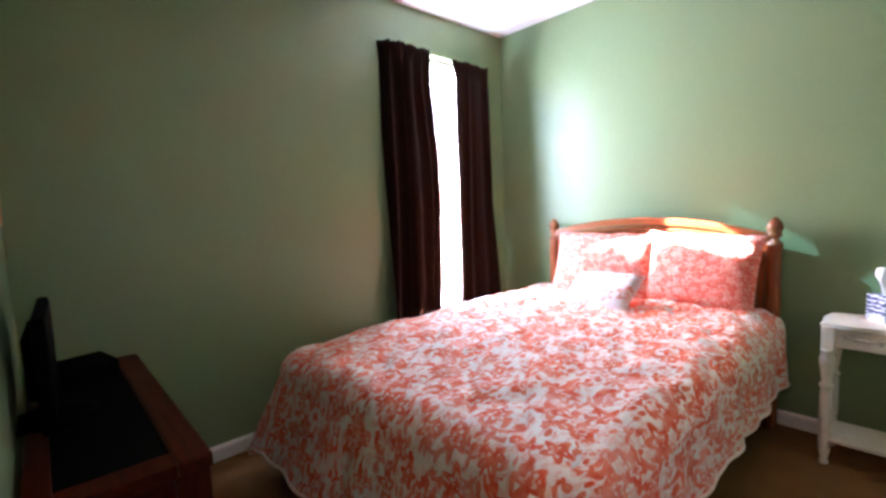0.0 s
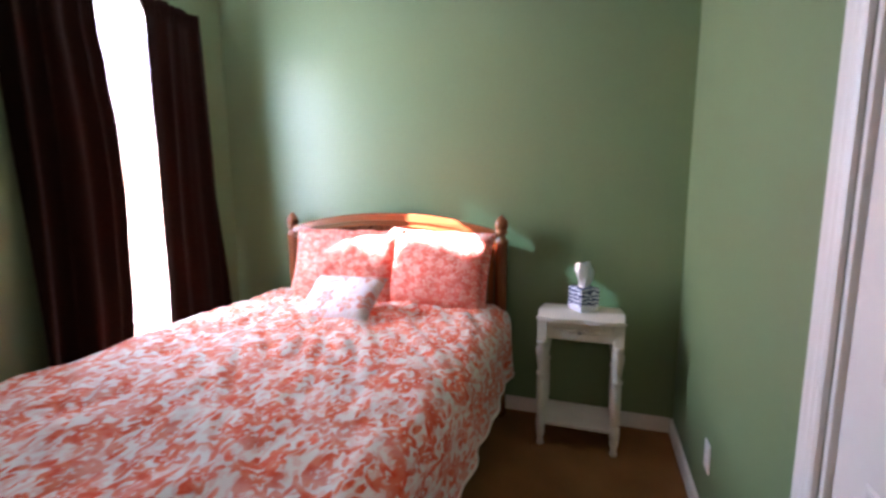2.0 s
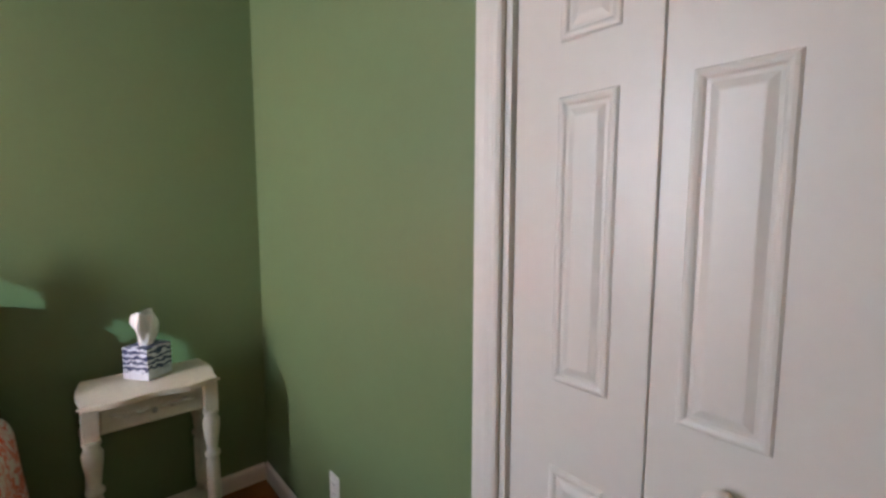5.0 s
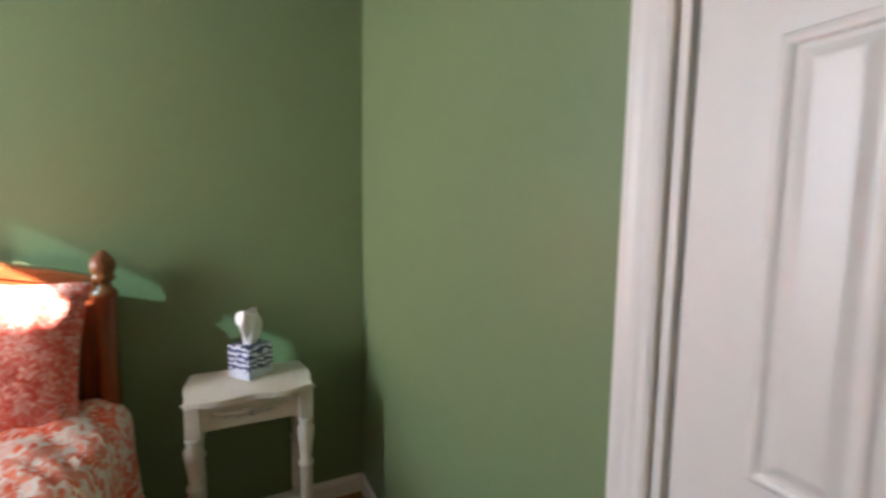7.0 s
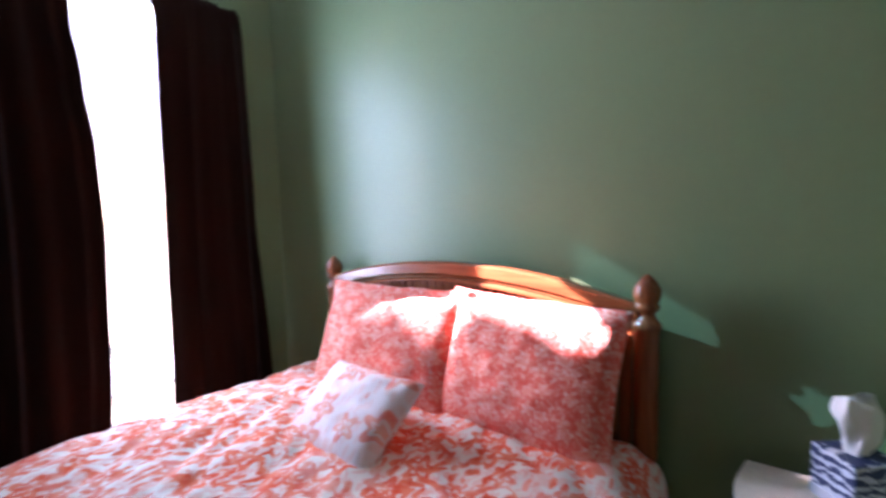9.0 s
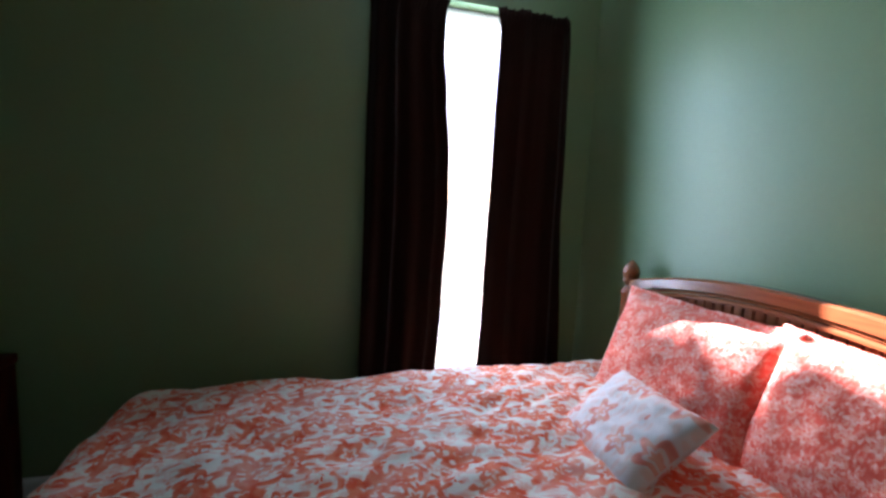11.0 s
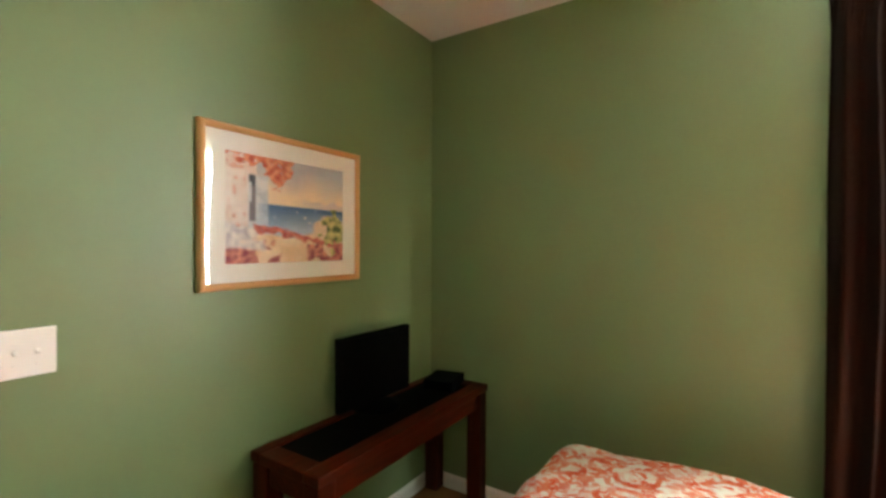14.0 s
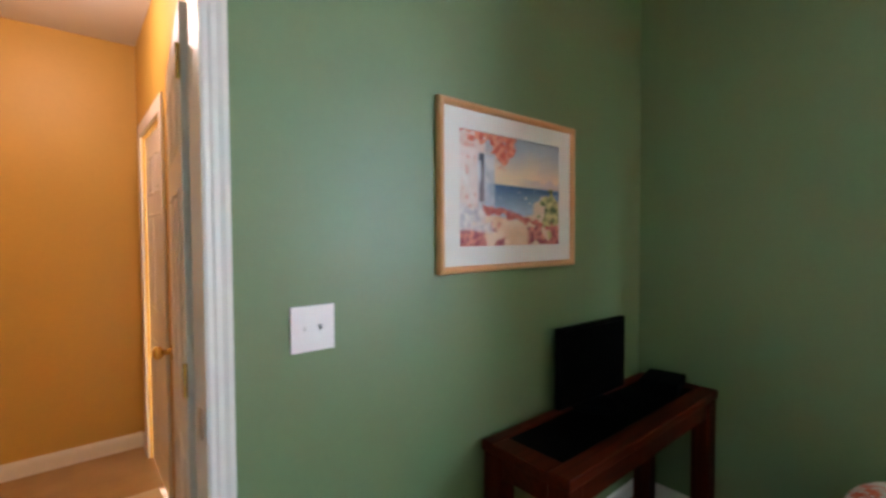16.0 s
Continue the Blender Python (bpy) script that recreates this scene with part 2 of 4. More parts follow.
def glass(name, rough=0.0, tint=(1, 1, 1)):
    m = bpy.data.materials.new(name)
    m.use_nodes = True
    nt = m.node_tree
    nt.nodes.clear()
    t = nt.nodes.new("ShaderNodeBsdfTransparent")
    t.inputs[0].default_value = (*tint, 1)
    g = nt.nodes.new("ShaderNodeBsdfGlossy")
    g.inputs["Roughness"].default_value = rough
    lw = nt.nodes.new("ShaderNodeLayerWeight")
    pw5 = nt.nodes.new("ShaderNodeMath")
    pw5.operation = 'POWER'
    pw5.inputs[1].default_value = 5.0
    lw.inputs["Blend"].default_value = 0.5
    f = nt.nodes.new("ShaderNodeMath")
    f.operation = 'MULTIPLY_ADD'
    f.inputs[1].default_value = 0.95
    f.inputs[2].default_value = 0.045
    nt.links.new(lw.outputs["Facing"], pw5.inputs[0])
    nt.links.new(pw5.outputs[0], f.inputs[0])
    mx = nt.nodes.new("ShaderNodeMixShader")
    o = nt.nodes.new("ShaderNodeOutputMaterial")
    nt.links.new(f.outputs[0], mx.inputs[0])
    nt.links.new(t.outputs[0], mx.inputs[1])
    nt.links.new(g.outputs[0], mx.inputs[2])
    nt.links.new(mx.outputs[0], o.inputs[0])
    return m


def glow(name, color, strength):
    m = bpy.data.materials.new(name)
    m.use_nodes = True
    p = m.node_tree.nodes["Principled BSDF"]
    p.inputs["Base Color"].default_value = (0.8, 0.75, 0.65, 1)
    p.inputs["Emission Color"].default_value = (*color, 1)
    p.inputs["Emission Strength"].default_value = strength
    return m


M_WALL = mat("sage_green_paint", (0.144, 0.213, 0.096), rough=0.44, vary=0.03, scale=1.2, bump=0.10, bump_scale=160)
M_HALL = mat("orange_paint", (0.54, 0.315, 0.056), rough=0.5, vary=0.03, scale=1.2, bump=0.10, bump_scale=160)
M_CEIL = mat("ceiling_white", (0.66, 0.62, 0.59), rough=0.9, vary=0.02, bump=0.35, bump_scale=90)
M_TRIM = mat("white_trim_paint", (0.71, 0.665, 0.595), rough=0.38, vary=0.03, scale=5, bump=0.03, bump_scale=60)
M_DOOR = mat("white_door_paint", (0.69, 0.64, 0.57), rough=0.36, vary=0.025, scale=4, bump=0.05, bump_scale=50)
M_CARPET = mat("brown_carpet", (0.25, 0.106, 0.036), rough=1.0, spec=0.1, vary=0.28, scale=4.5, fine=260, bump=1.0, bump_scale=420)
# lighter copy of the brown carpet, the hall lamp's light put into its colour
M_HALL_CARPET = mat("lamplit_hall_carpet", (0.40, 0.25, 0.105), rough=1.0, spec=0.1, vary=0.22, scale=4.0, fine=240, bump=0.9, bump_scale=400)
M_TILE = mat("cream_tile", (0.55, 0.45, 0.30), rough=0.35, vary=0.08, scale=6)
M_GROUT = mat("grout", (0.35, 0.29, 0.22), rough=0.9)
M_HONEY = wood("honey_wood", (0.17, 0.042, 0.012), (0.31, 0.090, 0.028), rough=0.26, axis=0, coat=0.5)
M_HONEY_V = wood("honey_wood_upright", (0.17, 0.042, 0.012), (0.31, 0.090, 0.028), rough=0.26, axis=2, coat=0.5)
M_CHERRY = wood("dark_cherry_wood", (0.036, 0.0038, 0.0010), (0.082, 0.0095, 0.0022), rough=0.42, axis=0, coat=0.02)
M_CHERRY_V = wood("dark_cherry_upright", (0.036, 0.0038, 0.0010), (0.082, 0.0095, 0.0022), rough=0.42, axis=2, coat=0.02)
for m in (M_CHERRY, M_CHERRY_V):
    m.node_tree.nodes["Principled BSDF"].inputs["Specular IOR Level"].default_value = 0.08
M_MAPLE = wood("maple_frame", (0.52, 0.23, 0.09), (0.66, 0.33, 0.15), rough=0.35, axis=0)
M_CREAM = mat("cream_painted_wood", (0.65, 0.595, 0.485), rough=0.5, vary=0.10, scale=9, fine=60, bump=0.06, bump_scale=80)
M_BLACK = mat("black_plastic", (0.0018, 0.0018, 0.0018), rough=0.7, spec=0.03, vary=0.2)
M_SCREEN = mat("black_screen", (0.0012, 0.0012, 0.0012), rough=0.5, spec=0.03, vary=0.05)
M_DARKGLASS = mat("dark_inset_top", (0.0015, 0.0012, 0.001), rough=0.6, spec=0.03, vary=0.1)
M_PLASTIC = mat("white_plastic", (0.78, 0.74, 0.70), rough=0.3, vary=0.02)
M_SLOT = mat("slot_dark", (0.05, 0.045, 0.04), rough=0.6)
M_BRASS = mat("polished_brass", (0.72, 0.47, 0.13), rough=0.22, metal=1.0)
M_STEEL = mat("satin_metal", (0.42, 0.40, 0.37), rough=0.3, metal=1.0)
M_PAPER = mat("mat_board_white", (0.80, 0.76, 0.70), rough=0.8, vary=0.02)
M_TISSUE = mat("tissue_white", (0.85, 0.83, 0.80), rough=0.9, vary=0.03, bump=0.2, bump_scale=60)
M_MATTRESS = mat("mattress_ticking", (0.62, 0.58, 0.52), rough=0.9, vary=0.04)
M_BOXSPRING = mat("box_spring_cloth", (0.10, 0.06, 0.045), rough=0.95, vary=0.1)
M_BEDDING = floral("coral_floral_cotton", (0.77, 0.675, 0.575), (0.79, 0.085, 0.022), (0.82, 0.19, 0.09), size=0.098, cover=0.42, pale=0.36, sheen=0.06)
M_SHAM = floral("coral_sham_cotton", (0.77, 0.118, 0.072), (0.79, 0.27, 0.19), (0.81, 0.46, 0.38), size=0.040, cover=0.15)
M_CUSHION = floral("white_cushion_cotton", (0.66, 0.61, 0.59), (0.68, 0.22, 0.17), (0.70, 0.36, 0.27), size=0.105, cover=-0.34)
M_GLASS = glass("clear_glass")
M_HALLGLOW = glow("lamp_glass", (1.0, 0.72, 0.42), 0.30)


def curtain_material():
    m = mat("brown_curtain_cloth", (0.017, 0.0052, 0.0022), rough=0.85, spec=0.04, vary=0.18, scale=2.5, fine=90, bump=0.15, bump_scale=500)
    nt = m.node_tree
    p = nt.nodes["Principled BSDF"]
    p.inputs["Sheen Weight"].default_value = 0.05
    tr = nt.nodes.new("ShaderNodeBsdfTranslucent")
    tr.inputs[0].default_value = (0.05, 0.014, 0.010, 1)
    mx = nt.nodes.new("ShaderNodeMixShader")
    mx.inputs[0].default_value = 0.10
    out = nt.nodes["Material Output"]
    nt.links.new(p.outputs[0], mx.inputs[1])
    nt.links.new(tr.outputs[0], mx.inputs[2])
    nt.links.new(mx.outputs[0], out.inputs[0])
    return m


M_CURTAIN = curtain_material()


def sun_filter_material():
    """Added white sheet that passes a little sun, tinted teal to colour its patch."""
    m = bpy.data.materials.new("white_sun_filter")
    m.use_nodes = True
    nt = m.node_tree
    nt.nodes.clear()
    clear = nt.nodes.new("ShaderNodeBsdfTransparent")
    clear.inputs[0].default_value = (0.50, 0.92, 1.0, 1)
    cloth = nt.nodes.new("ShaderNodeBsdfTranslucent")
    cloth.inputs[0].default_value = (0.55, 0.56, 0.55, 1)
    mx = nt.nodes.new("ShaderNodeMixShader")
    mx.inputs[0].default_value = 0.80
    out = nt.nodes.new("ShaderNodeOutputMaterial")
    nt.links.new(clear.outputs[0], mx.inputs[1])
    nt.links.new(cloth.outputs[0], mx.inputs[2])
    nt.links.new(mx.outputs[0], out.inputs[0])
    return m


M_SUN_FILTER = sun_filter_material()


def tissue_box_material():
    """Navy card with a white zigzag print."""
    m = mat("navy_printed_card", (0.03, 0.05, 0.12), rough=0.5)
    nt = m.node_tree
    p = nt.nodes["Principled BSDF"]
    tc = nt.nodes.new("ShaderNodeTexCoord")
    w = nt.nodes.new("ShaderNodeTexWave")
    w.bands_direction = 'Z'
    w.inputs["Scale"].default_value = 15
    w.inputs["Distortion"].default_value = 5.0
    w.inputs["Detail"].default_value = 1
    w.inputs["Detail Scale"].default_value = 3.0
    nt.links.new(tc.outputs["Object"], w.inputs["Vector"])
    r = nt.nodes.new("ShaderNodeValToRGB")
    r.color_ramp.interpolation = 'EASE'
    r.color_ramp.elements[0].position = 0.52
    r.color_ramp.elements[0].color = (0.025, 0.045, 0.12, 1)
    r.color_ramp.elements[1].position = 0.68
    r.color_ramp.elements[1].color = (0.60, 0.66, 0.74, 1)
    nt.links.new(w.outputs["Fac"], r.inputs[0])
    nt.links.new(r.outputs[0], p.inputs["Base Color"])
    return m


M_TISSUEBOX = tissue_box_material()


def art_material():
    m = bpy.data.materials.new("watercolour_print")
    m.use_nodes = True
    nt = m.node_tree
    p = nt.nodes["Principled BSDF"]
    p.inputs["Roughness"].default_value = 0.8
    a = nt.nodes.new("ShaderNodeAttribute")
    a.attribute_name = "paint"
    nt.links.new(a.outputs["Color"], p.inputs["Base Color"])
    return m


M_ART = art_material()


# ---- mesh helpers ----
def link_mesh(name, bm, material, smooth=False):
    me = bpy.data.meshes.new(name)
    bmesh.ops.recalc_face_normals(bm, faces=bm.faces)
    if smooth:
        for f in bm.faces:
            f.smooth = True
    bm.to_mesh(me)
    bm.free()
    me.materials.append(material)
    return new(name, me)


def part(name, bm, material, parent, label="", smooth=False):
    """One mesh object under a thing or a part; its coordinates are its parent's."""
    ob = link_mesh(name, bm, material, smooth)
    ob.parent = parent
    if label:
        tagged(ob, label)
    return ob


def thing(name, m, label, category, group="", kind=""):
    ob = new(name)
    ob.empty_display_size = 0.1
    ob.matrix_world = m
    return tagged(ob, label, category, group, kind)


def box(x0, y0, z0, x1, y1, z1, bevel=0.0, seg=2, bm=None):
    b = bmesh.new()
    bmesh.ops.create_cube(b, size=1.0)
    for v in b.verts:
        v.co = Vector(((x0 + x1) / 2 + v.co.x * (x1 - x0), (y0 + y1) / 2 + v.co.y * (y1 - y0), (z0 + z1) / 2 + v.co.z * (z1 - z0)))
    if bevel:
        bmesh.ops.bevel(b, geom=b.edges[:], offset=bevel, segments=seg, profile=0.6, affect='EDGES')
    return join(bm, b)


def join(bm, b):
    if bm is None:
        return b
    me = bpy.data.meshes.new("tmp")
    b.to_mesh(me)
    b.free()
    bm.from_mesh(me)
    bpy.data.meshes.remove(me)
    return bm


def lathe(profile, seg=20, x=0, y=0, bm=None):
    """Turned shape about the upright axis through x, y, from (radius, height) pairs."""
    b = bmesh.new()
    rings = []
    for r, z in profile:
        rings.append([b.verts.new((x + r * math.cos(2 * math.pi * i / seg), y + r * math.sin(2 * math.pi * i / seg), z)) for i in range(seg)])
    for a, c in zip(rings, rings[1:]):
        for i in range(seg):
            b.faces.new((a[i], a[(i + 1) % seg], c[(i + 1) % seg], c[i]))
    b.faces.new(rings[0])
    b.faces.new(rings[-1])
    return join(bm, b)


def extrude_outline(points, axis, a, b_):
    """A prism: outline points (p, q) pushed from a to b_ along axis (x: p, q are y, z; y: x, z; z: x, y)."""
    b = bmesh.new()

    def at(p, q, s):
        return {"x": (s, p, q), "y": (p, s, q), "z": (p, q, s)}[axis]
    n = len(points)
    v0 = [b.verts.new(at(p, q, a)) for p, q in points]
    v1 = [b.verts.new(at(p, q, b_)) for p, q in points]
    b.faces.new(v0)
    b.faces.new(v1[::-1])
    for i in range(n):
        b.faces.new((v0[i], v0[(i + 1) % n], v1[(i + 1) % n], v1[i]))
    return b


def tube(points, radius, seg=8):
    b = bmesh.new()
    rings = []
    pts = [Vector(p) for p in points]
    for i, p in enumerate(pts):
        d = (pts[min(i + 1, len(pts) - 1)] - pts[max(i - 1, 0)]).normalized()
        q = d.to_track_quat('Z', 'Y')
        rings.append([b.verts.new(p + q @ Vector((radius * math.cos(2 * math.pi * k / seg), radius * math.sin(2 * math.pi * k / seg), 0))) for k in range(seg)])
    for a, c in zip(rings, rings[1:]):
        for i in range(seg):
            b.faces.new((a[i], a[(i + 1) % seg], c[(i + 1) % seg], c[i]))
    b.faces.new(rings[0])
    b.faces.new(rings[-1])
    return b


def structure(name, bm, material, label, category, smooth=False):
    return tagged(link_mesh(name, bm, material, smooth), label, category, kind="structure")


# ---- the room's plan ----
W, S, H = 2.91, -3.15, 2.72           # east wall, south wall, ceiling
T = 0.12                              # wall thickness
WIN = (-1.10, -0.31, 0.40, 2.43)      # window opening: y, y, z, z
FILTER_Z = 2.235                       # lower edge of the added sun filter
DOOR = (2.165, 2.85, 2.05)            # doorway in the south wall: x, x, height
CLOS = (-2.75, -1.535, 2.04)          # closet opening in the east wall: y, y, height
HALL_S, HALL_W, HALL_E = -5.60, 2.035, 3.35

b = box(-T, S - T, -0.10, W + T, T, 0.0)
structure("floor", b, M_CARPET, "brown cut-pile bedroom carpet", "carpet")
b = box(-T, S - T, H, W + 0.75, T, H + 0.1)
structure("ceiling", b, M_CEIL, "white textured bedroom ceiling", "ceiling")
structure("wall_north", box(-T, 0, 0, W + T, T, H), M_WALL, "sage green painted wall behind the bed", "wall")
y0, y1, z0, z1 = WIN
TW = 0.16
b = box(-TW, S - T, 0, 0, y0, H)
box(-TW, y1, 0, 0, 0, H, bm=b)
box(-TW, y0, 0, 0, y1, z0, bm=b)
box(-TW, y0, z1, 0, y1, H, bm=b)
structure("wall_west", b, M_WALL, "sage green painted wall with a tall window", "wall")
b = box(W, CLOS[1], 0, W + T, 0, H)
box(W, S - T, 0, W + T, CLOS[0], H, bm=b)
box(W, CLOS[0], CLOS[2], W + T, CLOS[1], H, bm=b)
structure("wall_east", b, M_WALL, "sage green painted wall with a closet opening", "wall")
b = box(0, S - T, 0, DOOR[0] - 0.02, S, H)
box(DOOR[1] + 0.02, S - T, 0, W, S, H, bm=b)
box(DOOR[0] - 0.02, S - T, DOOR[2] + 0.02, DOOR[1] + 0.02, S, H, bm=b)
structure("wall_south", b, M_WALL, "sage green painted wall with a doorway to the hall", "wall")

# closet box behind the folding doors
b = box(W + 0.75, CLOS[0] - 0.3, 0, W + 0.8, CLOS[1] + 0.3, H)
box(W + T, CLOS[0] - 0.35, 0, W + 0.75, CLOS[0] - 0.3, H, bm=b)
box(W + T, CLOS[1] + 0.3, 0, W + 0.75, CLOS[1] + 0.35, H, bm=b)
box(W + T, CLOS[0] - 0.3, -0.1, W + 0.75, CLOS[1] + 0.3, 0, bm=b)
structure("closet_walls", b, M_TRIM, "plain white walls inside the closet", "closet wall")


def molding(length, height=0.083, thick=0.014):
    """Baseboard along +x from the origin, its back on y = 0 and its face towards -y, with an eased top."""
    pts = [(0, 0), (-thick, 0), (-thick, height * 0.72), (-thick * 0.8, height * 0.86), (-thick * 0.35, height * 0.94), (-thick * 0.3, height), (0, height)]
    return extrude_outline(pts, "x", 0, length)


def baseboard(name, x, y, rz, length):
    ob = structure(name, molding(length), M_TRIM, "white painted wooden baseboard", "baseboard")
    ob.matrix_world = pose(x, y, 0, 0, 0, rz)
    return ob


baseboard("baseboard_north", 0.016, -0.001, 0, W - 0.032)
baseboard("baseboard_west", 0.001, S + 0.001, 90, -S - 0.002)
baseboard("baseboard_east", W - 0.001, -0.001, -90, -CLOS[1] - 0.085)
baseboard("baseboard_south", DOOR[0] - 0.09, S + 0.001, 180, DOOR[0] - 0.09 - 0.016)


# ---- window ----
window = thing("window_1", pose(0, 0, 0), "tall white-framed fixed window, brightly lit", "window", kind="structure")
b = box(-0.15, y0, z0, -0.09, y0 + 0.045, z1, 0.004)
box(-0.15, y1 - 0.045, z0, -0.09, y1, z1, 0.004, bm=b)
box(-0.15, y0 + 0.045, z1 - 0.018, -0.09, y1 - 0.045, z1, 0.004, bm=b)
box(-0.15, y0 + 0.045, z0, -0.09, y1 - 0.045, z0 + 0.05, 0.004, bm=b)
part("window_frame", b, M_TRIM, window)
part("window_sill", box(-0.09, y0 + 0.001, z0 + 0.001, 0.03, y1 - 0.001, z0 + 0.028, 0.006), M_TRIM, window, "white painted sill")
for za, zb in ((z0 + 0.05, z1 - 0.018),):
    pane = part("pane", box(-0.125, y0 + 0.045, za, -0.121, y1 - 0.045, zb), M_GLASS, window)
    pane.visible_shadow = False


# thin sheet added inside the frame to dim and tint the high sun
shade = thing("sun_filter", pose(0, 0, 0), "thin white sheet added at the window's top to filter the sun", "window shade")
part("cloth", box(-0.0815, y0 + 0.012, FILTER_Z, -0.0800, y1 - 0.012, z1 - 0.002, 0.0), M_SUN_FILTER, shade)


# ---- doorway, casings and hall door ----
def casing_profile(w=0.06, d=0.016):
    return [(0, 0), (0, -d * 0.62), (w * 0.12, -d * 0.84), (w * 0.3, -d * 0.78), (w * 0.42, -d * 0.92), (w * 0.62, -d * 0.86), (w * 0.8, -d), (w, -d), (w, 0)]


def casing_leg(w, d, height):
    """Upright casing: inner edge on x = 0, outer edge at +x, its back on y = 0, face to -y."""
    return extrude_outline(casing_profile(w, d), "z", 0, height)


door_trim = thing("door_1", pose(0, 0, 0), "white wooden door casing and jamb of the bedroom doorway", "door frame", kind="structure")
o = part("casing", casing_leg(0.062, 0.017, DOOR[2] + 0.06), M_TRIM, door_trim)
o.matrix_local = pose(DOOR[0], S + 0.0005, 0, 0, 0, 180)
o = part("casing", extrude_outline([(0, 0.0005), (0, 0.017), (0.058, 0.017), (0.058, 0.0005)], "z", 0, DOOR[2] + 0.06), M_TRIM, door_trim)
o.matrix_local = pose(DOOR[1], S, 0)
part("casing_head", box(DOOR[0] - 0.062, S + 0.0005, DOOR[2] + 0.06, W - 0.001, S + 0.019, DOOR[2] + 0.125, 0.004), M_TRIM, door_trim)
b = box(DOOR[0] - 0.019, S - T - 0.002, 0, DOOR[0], S - 0.001, DOOR[2] + 0.018, 0.001)
part("jamb", b, M_TRIM, door_trim)
part("jamb", box(DOOR[1], S - T - 0.002, 0, DOOR[1] + 0.019, S - 0.001, DOOR[2] + 0.018, 0.001), M_TRIM, door_trim)
part("jamb_head", box(DOOR[0] + 0.0005, S - T - 0.002, DOOR[2], DOOR[1] - 0.0005, S - 0.001, DOOR[2] + 0.018, 0.001), M_TRIM, door_trim)
part("strike_plate", box(DOOR[0] + 0.0005, S - 0.055, 0.93, DOOR[0] + 0.004, S - 0.025, 1.01, 0.001), M_STEEL, door_trim, "dull metal plate")


def knob_bm():
    b = lathe([(0.032, 0), (0.032, 0.004), (0.012, 0.008), (0.010, 0.028), (0.020, 0.036), (0.027, 0.048), (0.026, 0.058), (0.016, 0.066), (0.004, 0.068)], 20)
    return b


def panel_leaf(width, height, thick, columns, rows, stile=0.07, name_parent=None, material=None, shift=0.0):
    """A moulded door leaf in its own x, z plane, face towards -y; rows are (bottom, top) of the panels."""
    bm = box(0, -thick * 0.5, 0, width, thick * 0.5, height, 0.003)
    body = part("leaf_body", bm, material, name_parent)
    cw = (width - stile * (columns + 1)) / columns
    for c in range(columns):
        xa = stile + c * (cw + stile) + shift
        for za, zb in rows:
            for side in (-1, 1):
                f = side * thick * 0.5
                b = bmesh.new()
                steps = [(0.0, 0.0), (0.004, 0.0038), (0.009, 0.0048), (0.014, 0.0034), (0.018, 0.0002), (0.024, 0.0004), (0.036, 0.0046), (0.039, 0.0050)]
                rings = []
                for inset, rise in steps:
                    yy = f + side * (rise + 0.0004)
                    rings.append([b.verts.new(q) for q in ((xa + inset, yy, za + inset), (xa + cw - inset, yy, za + inset), (xa + cw - inset, yy, zb - inset), (xa + inset, yy, zb - inset))])
                for r0, r1 in zip(rings, rings[1:]):
                    for i in range(4):
                        b.faces.new((r0[i], r0[(i + 1) % 4], r1[(i + 1) % 4], r1[i]))
                b.faces.new(rings[-1])
                part("panel", b, material, name_parent)
    return body


ROWS = ((0.16, 0.80), (0.985, 1.56), (1.67, 1.90))
hall_door = thing("hall_door", pose(DOOR[0] - 0.004, S - T - 0.022, 0.008, 0, 0, -96), "white moulded six-panel door standing open into the hall", "door")
panel_leaf(0.70, 2.03, 0.035, 2, ROWS, 0.09, hall_door, M_DOOR)
for side in (1, -1):
    k = part("door_knob", knob_bm(), M_BRASS, hall_door, "polished brass knob", smooth=True)
    k.matrix_local = pose(0.64, side * 0.0175, 0.985, -90 * side)
for zz in (0.18, 1.0, 1.83):
    part("hinge", lathe([(0.006, zz), (0.006, zz + 0.09)], 10, 0.0, 0.021), M_BRASS, hall_door)

# ---- hall beyond the doorway ----
FY = S - T
structure("hall_floor", box(HALL_W - T, -4.92, -0.10, HALL_E, FY, -0.006), M_GROUT, "grouted hall floor bed", "floor")
structure("hall_carpet", box(HALL_W - T, HALL_S - T, -0.10, HALL_E, -4.92, 0.0), M_HALL_CARPET, "carpet at the hall's end, lamp light put into its tan colour", "carpet")
structure("hall_ceiling", box(HALL_W - T, HALL_S - T, 2.70, HALL_E + T, FY, 2.8), M_CEIL, "white hall ceiling", "ceiling")
structure("hall_wall_south", box(HALL_W - T, HALL_S - T, 0, HALL_E + T, HALL_S, 2.7), M_HALL, "orange painted end wall of the hall", "wall")
structure("hall_wall_east", box(HALL_E, HALL_S, 0, HALL_E + T, FY, 2.7), M_HALL, "orange painted side wall of the hall", "wall")
b = box(HALL_W - T, HALL_S, 0, HALL_W, -5.36, 2.7)
box(HALL_W - T, -4.60, 0, HALL_W, FY, 2.7, bm=b)
box(HALL_W - T, -5.36, 2.05, HALL_W, -4.60, 2.7, bm=b)
structure("hall_wall_west", b, M_HALL, "orange painted hall wall with a white door", "wall")
